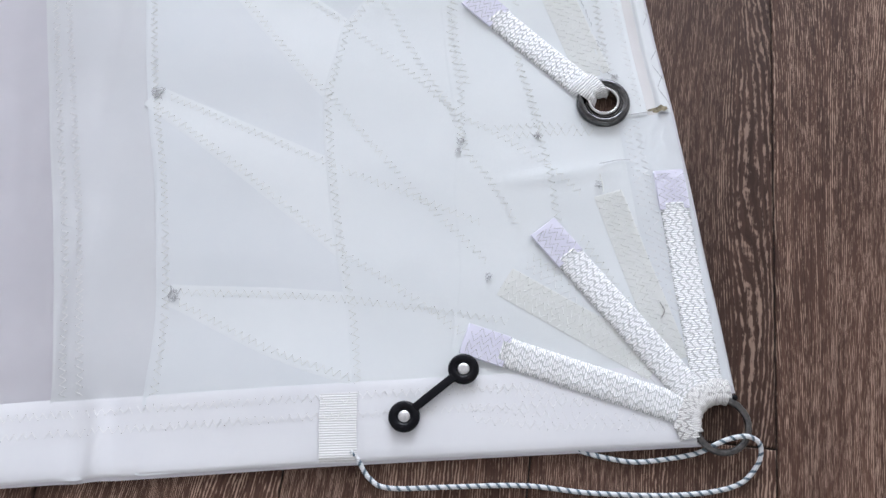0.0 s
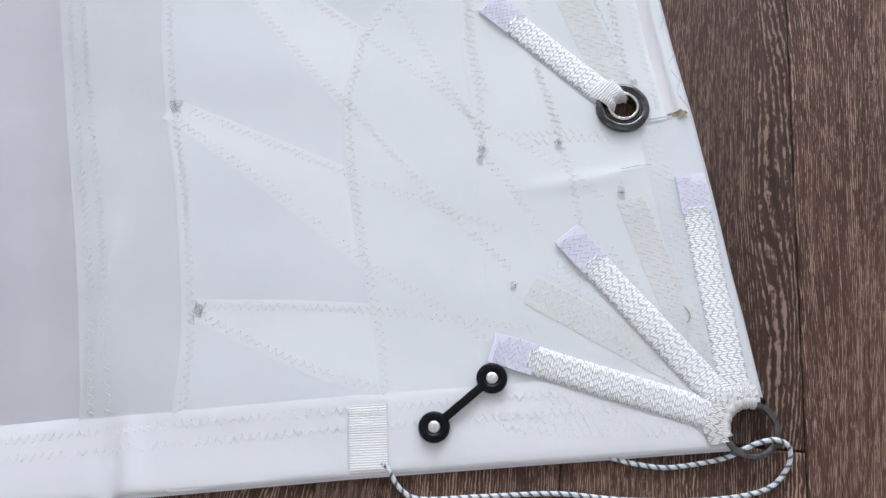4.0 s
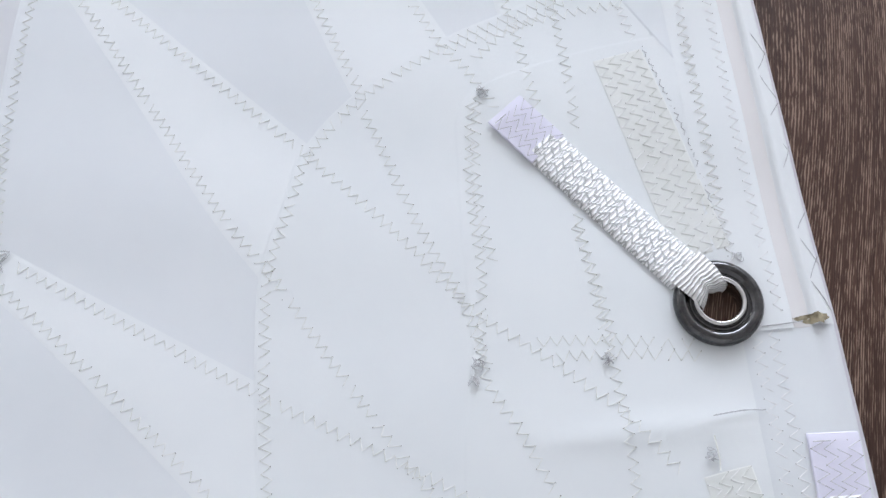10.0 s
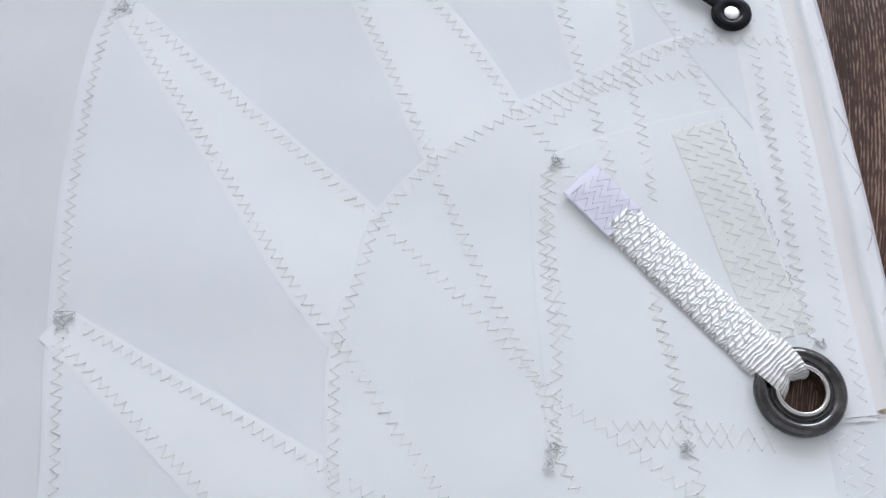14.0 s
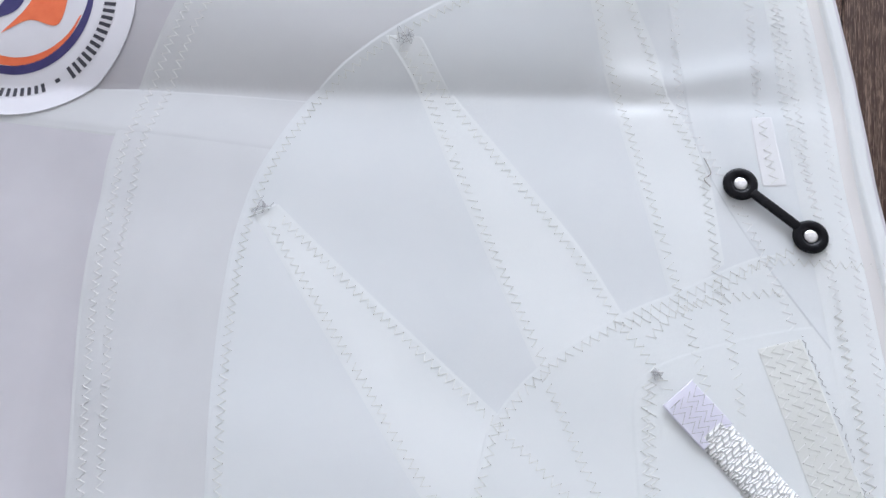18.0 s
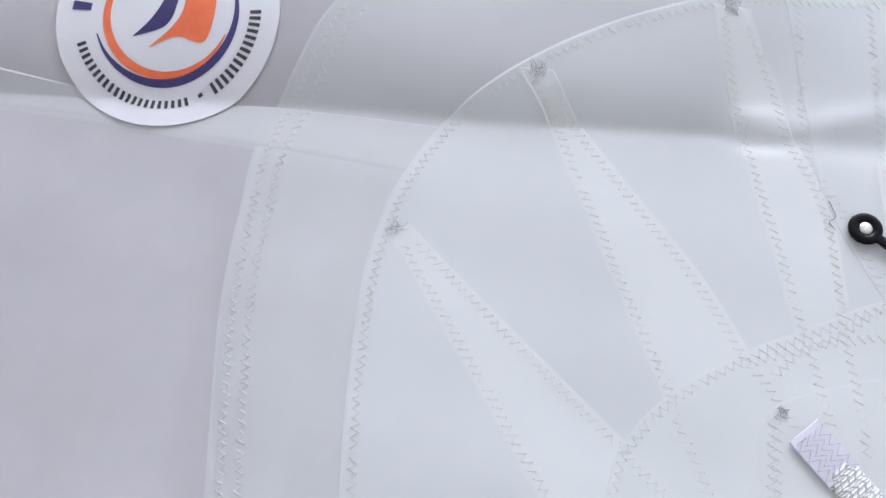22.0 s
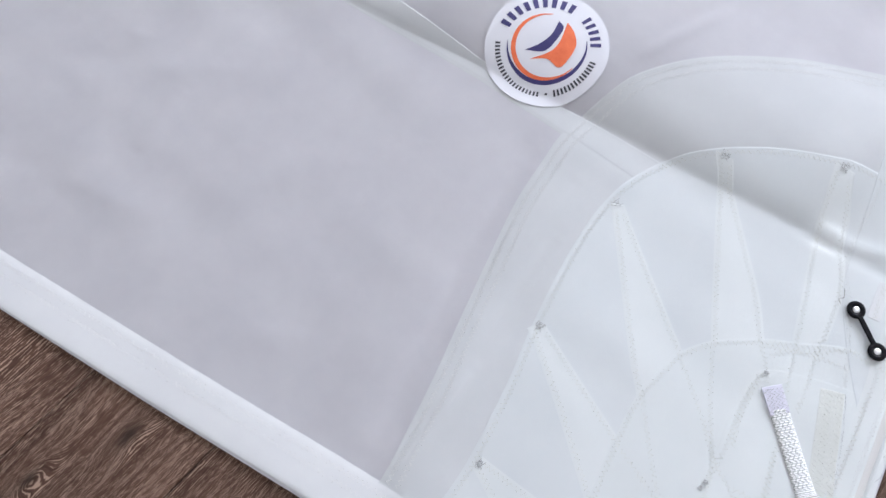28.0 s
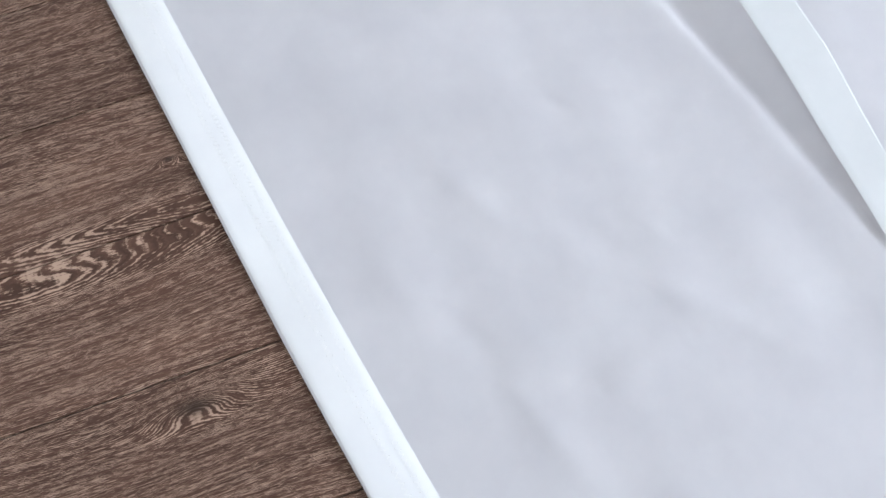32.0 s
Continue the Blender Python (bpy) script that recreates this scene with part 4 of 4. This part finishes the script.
# corner ring and the webbing wrapped round it
RC, RR, RT = np.array([0.2105, 0.157, 0.0075]), 0.0205, 0.0027
a = np.linspace(0, 2 * np.pi, 73)
v, f, _ = tube(np.column_stack([RC[0] + RR * np.cos(a), RC[1] + RR * np.sin(a), np.full_like(a, RC[2]) + 0.0012 * np.cos(a - 2.2)]), RT, 14, False)
part("corner_ring", v, f, RINGSTEEL, sail, "round steel ring in the sail's corner, darkened and worn")
for ang, wid in ((97, 0.017), (116, 0.018), (137, 0.019), (158, 0.018), (178, 0.017), (196, 0.013)):
    d = np.array([math.cos(radians(ang)), math.sin(radians(ang))])
    n = np.array([-d[1], d[0]])
    ring_pt = RR
    prof = [(ring_pt + 0.0145 + 0.00004 * (ang * 7 % 90), 0.0020), (ring_pt + 0.0115, 0.0042), (ring_pt + 0.008, 0.0056), (ring_pt + 0.0045, 0.0064), (ring_pt + 0.001, 0.0060)]
    pr = np.array(prof)
    w = np.linspace(-0.5, 0.5, 9) * wid
    bend = (RR - np.sqrt(np.maximum(RR ** 2 - (w * 0.9) ** 2, 1e-6)))
    pts = np.array([[RC[0] + d[0] * (r_ - bn) + n[0] * ww, RC[1] + d[1] * (r_ - bn) + n[1] * ww, RC[2] + h_] for r_, h_ in pr for ww, bn in zip(w, bend)])
    run = np.concatenate([[0], np.cumsum(np.hypot(*np.diff(pr, axis=0).T))])
    uv = np.array([[ww * 1.2 + 0.2 + 0.0031 * ang, q * 0.8 + 0.0007 * ang] for q in run for ww in w])
    f = grid_faces(len(pr), 9)
    part("webbing_loop", pts, f, WORNWEB, sail, "webbing wrapped round the corner ring", uv)

# the tight whipping of webbing on the ring, and the ring's blunt end
a = np.radians(np.linspace(80, 203, 60))
rr = 0.0056 + 0.0003 * np.sin(np.linspace(0, 40, 60))
v, f, uv = tube(np.column_stack([RC[0] + (RR + 0.0012) * np.cos(a), RC[1] + (RR + 0.0012) * np.sin(a), np.full_like(a, RC[2] + 0.0012)]), rr, 16)
part("ring_whipping", v, f, WHIPWEB, sail, "grubby webbing whipped tightly round the ring", uv * (1.0, 0.030) + (0.2, 0.0))
v, f = lathe([(0.0, 0.0), (0.0018, 0.0), (0.0023, 0.0006), (0.0023, 0.0060), (0.0017, 0.0067), (0.0, 0.0067)], 20)
part("ring_end", v + np.array([RC[0] + 0.0245 * math.cos(radians(68)), RC[1] + 0.0245 * math.sin(radians(68)), 0.004]), f[:, ::-1], BLACK, sail, "blunt dark end of the ring's wire")

# large grommet
gz = float(lie(*GROMMET)) + 0.0042
prof = [(0.0115, -0.008), (0.0112, 0.0020), (0.0116, 0.0040), (0.0126, 0.0050), (0.0138, 0.0044), (0.0146, 0.0022), (0.0152, 0.0012), (0.0160, 0.0014), (0.0176, 0.0034), (0.0192, 0.0044), (0.0210, 0.0042), (0.0226, 0.0030), (0.0237, 0.0010), (0.0240, -0.0012), (0.0225, -0.0018)]
v, f = lathe([(r, h + gz) for r, h in prof[5:]], 72)
grommet = part("grommet", v + np.array([GROMMET[0], GROMMET[1], 0]), f[:, ::-1], STEEL, sail, "large nickel-plated grommet washer, dark reflections put into its colour")
v, f = lathe([(r, h + gz) for r, h in prof[:6]], 72)
part("grommet_lip", v + np.array([GROMMET[0], GROMMET[1], 0]), f[:, ::-1], BRIGHTSTEEL, grommet, "rolled lip of the grommet, its highlight put into the colour")
v, f = lathe([(0.0150, 0.0), (0.0120, -0.0035), (0.0119, -0.009)], 48)
part("grommet_sleeve", v + np.array([GROMMET[0], GROMMET[1], gz - 0.001]), f[:, ::-1], STEEL, grommet)
# strap's fold going down into the hole
d = np.array([0.0935 + 0.0265, 0.4415 - 0.5355])
d /= np.linalg.norm(d)
n = np.array([-d[1], d[0]])
prof = [(-0.012, 0.0054), (-0.006, 0.0062), (-0.001, 0.0066), (0.004, 0.0060), (0.0072, 0.0042), (0.0086, 0.0010), (0.0084, -0.0045)]
w = np.linspace(-0.5, 0.5, 17)
base = np.array([0.0935, 0.4415]) - d * 0.002
squeeze = (0.0240, 0.0238, 0.0228, 0.0212, 0.0196, 0.0182, 0.0172)
pts = [[*(base + d * (s + min(i, 4) * (0.00085 * (abs(q) * 2) ** 2 - 0.0005 * math.exp(-(q / 0.12) ** 2))) + n * q * squeeze[i]), gz + h + 0.0005 - (0.0008 + 0.0003 * i) * (abs(q) * 2) ** 3 + 0.0007 * math.cos(q * 19.0) * (i > 2)] for i, (s, h) in enumerate(prof) for q in w]
uv = [[0.15 + i * 0.0045 + 0.002 * abs(q), q * 0.0235] for i in range(len(prof)) for q in w]
part("strap_fold", pts, grid_faces(len(prof), 17)[:, ::-1], FOLDWEB, sail, "frayed webbing bent into the grommet, its shade put in as grey", uv)

# rust stain where the edge tape ends
an = np.linspace(0, 2 * np.pi, 64, endpoint=False)
rad = 0.92 + 0.10 * np.sin(3 * an + 1) + 0.06 * np.sin(7 * an) + 0.05 * np.sin(11 * an + 2) + 0.04 * np.sin(17 * an)
rr = np.linspace(0.05, 1, 9)
along = np.outer(rad * np.cos(an), rr)
taper = 0.5 + 0.5 * np.clip(along, -1, 1) * 0.9
sx = 0.1500 + along * 0.0098
sy = 0.4312 + np.outer(rad * np.sin(an), rr) * 0.0058 * taper + along * 0.0016
sx = np.minimum(sx, luff_x(sy) - 0.0012)
v = np.stack([sx, sy, lie(sx, sy) + np.interp(luff_x(sy) - sx, [p[0] for p in ROPE[3:]], [p[1] for p in ROPE[3:]]) + 0.0007], 2).reshape(-1, 3)
part("rust_stain", v, grid_faces(64, 9, True), RUST, sail, "brown rust and mildew stain at the tape's end")

# ribbon tab over the hem
la, lb = np.array([(-0.1045, 0.1455), (-0.101, 0.118), (-0.0965, 0.0905)]), np.array([(-0.0755, 0.1500), (-0.072, 0.122), (-0.0675, 0.0950)])
t = np.linspace(0, 1, 24)
A = np.stack([np.interp(t, (0, 0.5, 1), la[:, k]) for k in (0, 1)], 1)
B = np.stack([np.interp(t, (0, 0.5, 1), lb[:, k]) for k in (0, 1)], 1)
w = np.linspace(0, 1, 7)
xy = A[:, None] * (1 - w)[None, :, None] + B[:, None] * w[None, :, None]
z = lie(xy[..., 0], xy[..., 1]) + 0.0028 - 0.0050 * smoothstep(0.93, 1.0, t)[:, None]
v = np.concatenate([xy, z[..., None]], 2).reshape(-1, 3)
uv = np.stack(np.broadcast_arrays((t * 0.056)[:, None], (w * 0.029)[None]), 2).reshape(-1, 2)
f = grid_faces(24, 7)
part("ribbon_tab", v, f, RIBBON, sail, "ribbed white grosgrain tab sewn over the hem", uv)
zigzag(((-0.102, 0.139), (-0.09, 0.141), (-0.077, 0.143)), 0.0032, THREAD_DIRTY)
zigzag(((-0.100, 0.127), (-0.088, 0.129), (-0.075, 0.131)), 0.0032, THREAD_DIRTY)


# ---------------------------------------------------------------- black dog-bone straps, riveted on
def dogbone(a, b, label):
    a, b = np.asarray(a, float), np.asarray(b, float)
    za, zb = float(lie(*a)) + 0.0036, float(lie(*b)) + 0.0036
    z = max(za, zb)
    d = (b - a) / np.linalg.norm(b - a)
    ln = np.linalg.norm(b - a)
    disc = [(0.0046, 0.0018), (0.0058, 0.0017), (0.0064, 0.0026), (0.0074, 0.0030), (0.0108, 0.0029), (0.0119, 0.0023), (0.0125, 0.0006), (0.0120, -0.0006)]
    pieces = []
    for c in (a, b):
        v, f = lathe([(r, h + z) for r, h in disc], 44)
        pieces.append((v + np.array([c[0], c[1], 0]), f[:, ::-1]))
    v, f = block((0.0095, -0.0034, 0.0), (ln - 0.0095, 0.0034, 0.0030), 0.0010)
    ang = math.atan2(d[1], d[0])
    ca, sa = math.cos(ang), math.sin(ang)
    v = [(a[0] + x * ca - y * sa, a[1] + x * sa + y * ca, z + h) for x, y, h in v]
    pieces.append((v, f))
    body = part("button_strap", *joined(*pieces), BLACK, sail, label)
    for c in (a, b):
        v, f = lathe([(0.0, 0.0026), (0.0030, 0.0027), (0.0042, 0.0024), (0.0049, 0.0016), (0.0050, 0.0)], 28)
        part("rivet", v + np.array([c[0], c[1], z]), f[:, ::-1], ALU, body, "flat aluminium rivet head")


dogbone((-0.036, 0.135), (0.006, 0.178), "black plastic strap with two round riveted ends, near the hem")
dogbone((-0.001, 0.695), (0.050, 0.664), "black plastic strap with two round riveted ends, near the side edge")
loft("white_tab", [(0.003, 0.752), (0.009, 0.726), (0.016, 0.699)], [(0.016, 0.755), (0.023, 0.729), (0.031, 0.703)], lambda x, y: layers(x, y) + 0.0008, TAPECLOTH, sail, "short narrow white tape tab", 20, 5, 0.0003, 0.001)
zigzag(((0.0095, 0.751), (0.016, 0.727), (0.0235, 0.702)), None, THREAD_DIRTY, lift=0.0007)

# ---------------------------------------------------------------- sticker
SC, SR, UP = np.array([-0.562, 0.7345]), 0.0915, radians(115)
e2 = np.array([math.cos(UP), math.sin(UP)])
e1 = np.array([e2[1], -e2[0]])


def on_sticker(p):
    """From the sticker's own plan (radius 1, up is y) to the floor plan."""
    p = np.asarray(p, float)
    return SC + SR * (p[..., 0:1] * e1 + p[..., 1:2] * e2)


def decal(name, inner, outer, mat, parent, label="", off=0.0024, n=60, m=5):
    """A printed shape between two lines in the sticker's plan."""
    a, b = spline(inner, 0.01), spline(outer, 0.01)
    t = np.linspace(0, 1, n)
    a = np.stack([np.interp(t, np.linspace(0, 1, len(a)), a[:, k]) for k in (0, 1)], 1)
    b = np.stack([np.interp(t, np.linspace(0, 1, len(b)), b[:, k]) for k in (0, 1)], 1)
    w = np.linspace(0, 1, m)
    xy = on_sticker(a[:, None] * (1 - w)[None, :, None] + b[:, None] * w[None, :, None]).reshape(-1, 2)
    v = np.column_stack([xy, lie(xy[:, 0], xy[:, 1]) + off])
    f = grid_faces(n, m)
    if sum(np.cross(v[q[1]] - v[q[0]], v[q[2]] - v[q[0]])[2] for q in f[::7]) < 0:
        f = f[:, ::-1]
    return part(name, v, f, mat, parent, label)


def arc(r, a0, a1, k=9, cx=0.0, cy=0.0):
    return [(cx + r * math.cos(radians(q)), cy + r * math.sin(radians(q))) for q in np.linspace(a0, a1, k)]


a = np.linspace(0, 2 * np.pi, 96, endpoint=False)
r = np.linspace(0.02, 1.0, 22)
xy = on_sticker(np.stack([np.outer(np.cos(a), r), np.outer(np.sin(a), r)], 2)).reshape(-1, 2)
zz = lie(xy[:, 0], xy[:, 1]) + 0.0020
rim = np.arange(96) * 22 + 21
v = np.vstack([np.column_stack([xy, zz]), np.column_stack([xy, zz])[rim], np.column_stack([xy, zz - 0.0005])[rim]])
f = grid_faces(96, 22, True)
i = np.arange(96)
k = 96 * 22
f = np.vstack([f, np.stack([k + i, k + (i + 1) % 96, k + 96 + (i + 1) % 96, k + 96 + i], 1)])
f = np.vstack([f, [[0, 22, 44, 66]]])
if np.cross(v[f[5][1]] - v[f[5][0]], v[f[5][2]] - v[f[5][0]])[2] < 0:
    f = f[:, ::-1]
sticker = part("round_sticker", v, f, STICKER, sail, "round white vinyl sticker with an orange and navy emblem")


def crescent(name, r, a0, a1, thick, mat, label):
    q = np.linspace(0, 1, 15)
    ang = np.radians(a0 + (a1 - a0) * q)
    th = thick * np.sin(np.pi * np.clip(q, 0.02, 0.98)) ** 0.7
    inner = [((r - t) * math.cos(x), (r - t) * math.sin(x)) for t, x in zip(th, ang)]
    outer = [(r * math.cos(x), r * math.sin(x)) for x in ang]
    decal(name, inner, outer, mat, sticker, label)


crescent("printed_crescent", 0.575, 95, 330, 0.075, ORANGE, "orange printed crescent")
crescent("printed_crescent", 0.645, 185, 380, 0.075, NAVY, "navy blue printed crescent")
decal("printed_sail_shape", [(-0.33, -0.145), (-0.13, 0.0), (0.02, 0.2), (0.08, 0.46)], [(-0.33, -0.145), (-0.02, -0.10), (0.12, 0.12), (0.18, 0.36), (0.09, 0.46)], NAVY, sticker, "navy blue printed curved shape")
decal("printed_sail_shape", [(-0.20, -0.27), (0.06, -0.10), (0.18, 0.10), (0.22, 0.47)], [(-0.20, -0.27), (0.06, -0.22), (0.30, -0.31), (0.45, 0.05), (0.38, 0.30), (0.225, 0.47)], ORANGE, sticker, "orange printed curved shape")


def word(r0, r1, a0, a1, letters, mat, label):
    """A word as a row of plain upright bars."""
    step = (a1 - a0) / letters
    for k in range(letters):
        q0, q1 = radians(a0 + step * (k + 0.2)), radians(a0 + step * (k + 0.72))
        p = np.array([[r * math.cos(q), r * math.sin(q)] for q in np.linspace(q0, q1, 3) for r in np.linspace(r0, r1, 4)])
        xy = on_sticker(p)
        v = np.column_stack([xy, lie(xy[:, 0], xy[:, 1]) + 0.0024])
        f = grid_faces(3, 4)
        if np.cross(v[4] - v[0], v[1] - v[0])[2] < 0:
            f = f[:, ::-1]
        part("printed_bar", v, f, mat, sticker, label)


word(0.69, 0.86, 168, 67, 9, NAVY, "navy bars of lettering")
word(0.69, 0.86, 53, 9, 5, NAVY, "navy bars of lettering")
word(0.75, 0.83, 187, 277, 21, INK, "dark bars of small lettering")
word(0.74, 0.84, 292, 353, 14, INK, "dark bars of small lettering")
decal("printed_dot", arc(0.765, 283, 286, 3), arc(0.795, 283, 286, 3), INK, sticker, "", n=6)

# ---------------------------------------------------------------- small eyelet and the slide hooked through it
ez = float(lie(*EYELET)) + 0.0050
v, f = lathe([(0.0048, ez - 0.006), (0.0048, ez + 0.0008), (0.0056, ez + 0.0018), (0.0080, ez + 0.0016), (0.0100, ez + 0.0004), (0.0102, ez - 0.001)], 40)
part("eyelet", v + np.array([EYELET[0], EYELET[1], 0]), f[:, ::-1], STEEL, sail, "small nickel eyelet near the side edge")
loose(((-0.049, 1.072), (-0.053, 1.075), (-0.059, 1.073)), 0.005)
loose(((-0.044, 1.089), (-0.039, 1.093), (-0.035, 1.091)), 0.005)

slide = new("sail_slide")
tagged(slide, "white nylon sail slide hooked through an eyelet at the edge", "sail slide")
d = np.array([0.0285 - EYELET[0], 1.097 - EYELET[1]])
d /= np.linalg.norm(d)
n = np.array([-d[1], d[0]])
E2 = np.array(EYELET)


def slide_pt(s, q, h):
    return (*(E2 + d * s + n * q), h)


for side in (-0.0042, 0.0042):
    path = spline([slide_pt(0.001, side * 0.6, ez - 0.003), slide_pt(0.0022, side * 0.7, ez + 0.002), slide_pt(0.007, side, ez + 0.0042), slide_pt(0.022, side, ez + 0.0060), slide_pt(0.046, side, ez + 0.0070)], 0.002)
    v, f, _ = tube(path, 0.0027, 10)
    part("shackle", v, f, WHITEPLASTIC, slide, "white nylon shackle arm")
v, f = block((0.012, -0.0045, ez + 0.0030), (0.046, 0.0045, ez + 0.0076), 0.0012)
part("web", [slide_pt(*q) for q in v], f, WHITEPLASTIC, slide)
v, f = block((0.040, -0.0105, 0.008), (0.0605, 0.0105, 0.023), 0.0018)
part("neck", [slide_pt(*q) for q in v], f, WHITEPLASTIC, slide)
v, f = block((0.0595, -0.0215, 0.003), (0.0685, 0.0215, 0.030), 0.0018)
part("slug", [slide_pt(*q) for q in v], f, WHITEPLASTIC, slide, "white nylon rectangular slide body")

# ---------------------------------------------------------------- cord
cord = new("cord")
tagged(cord, "thin white and slate-blue braided cord looped through a ring", "cord")
CP = ((-0.074, 0.104, 0.0075), (-0.067, 0.098, 0.0060), (-0.057, 0.086, 0.0028), (-0.040, 0.0805, 0.0024), (0.007, 0.087, 0.0024), (0.063, 0.0945, 0.0024), (0.115, 0.095, 0.0024), (0.178, 0.101, 0.0024),
      (0.221, 0.1125, 0.0028), (0.238, 0.130, 0.0050), (0.239, 0.145, 0.0100), (0.229, 0.1500, 0.0128), (0.216, 0.147, 0.0120), (0.205, 0.1415, 0.0080), (0.195, 0.1355, 0.0024), (0.178, 0.1295, 0.0024), (0.148, 0.1225, 0.0024), (0.126, 0.1225, 0.0024), (0.104, 0.1255, 0.0024), (0.090, 0.130, 0.0024))
v, f, uv = tube(spline(CP, 0.0015), 0.0019, 10)
part("braid", v, f, CORD, cord, "", uv)

# ---------------------------------------------------------------- floor
floor = new("floor")
tagged(floor, "brown oak laminate floor of long planks with pale grain and narrow dark joints", "floor", kind="structure")
v, f = block((RX[0], RY[0], -0.05), (RX[1], RY[1], -0.003))
part("underfloor", v, f, GROOVE, floor, "dark core board showing in the joints", smooth=False)
PITCH, EDGE0, LEN = 0.19, 0.255, 1.29
JOINTS = {0: 0.905, -1: 0.145, -2: 0.911, -3: 0.36, -4: 0.75, -5: 0.35, -6: 0.55, -7: 0.15, -8: 0.62, -9: 0.30, -10: 0.80, -11: 0.45}


# Brightness per plank: its own tone, with local differences of light put in.
TONES = {(-1, 0): 0.74, (0, -1): 1.04, (-2, -1): 1.05, (-5, -1): 1.15, (-6, -1): 1.18, (-7, -1): 1.2, (-8, -1): 1.22, (-9, -1): 1.15, (0, 0): 0.85}


def plank_mesh(ln):
    w, g, bv = PITCH / 2, 0.0007, 0.0014
    pr = ((-w + g, -0.003), (-w + g, -0.0011), (-w + g + bv, 0.0), (w - g - bv, 0.0), (w - g, -0.0011), (w - g, -0.003))
    vs = []
    for y, dz, ins in ((-ln / 2 + g, -0.0011, 0), (-ln / 2 + g + bv, 0.0, 1), (ln / 2 - g - bv, 0.0, 1), (ln / 2 - g, -0.0011, 0)):
        vs += [(x, y, min(z, dz)) for x, z in pr]
    me = bpy.data.meshes.new("plank")
    me.from_pydata(vs, [], [tuple(int(i) for i in q[::-1]) for q in grid_faces(4, 6)])
    me.materials.append(WOOD)
    if me.polygons[7].normal.z < 0:
        me.flip_normals()
    return me


PLANK = plank_mesh(LEN)
for k in range(-18, 12):
    x = EDGE0 + PITCH * (k + 0.5)
    if not RX[0] - 0.05 < x < RX[1] + 0.05:
        continue
    y0 = JOINTS.get(k, random.uniform(0, LEN))
    for j in range(-4, 6):
        lo, hi = max(y0 + LEN * j, RY[0]), min(y0 + LEN * (j + 1), RY[1])
        if hi - lo < 0.02:
            continue
        ob = new("plank", PLANK if hi - lo > LEN - 0.001 else plank_mesh(hi - lo))
        ob.parent = floor
        ob.location = (x, (lo + hi) / 2, 0)
        tone = TONES.get((k, j), 1.0)
        ob.color = (tone, tone, tone, 1.0)
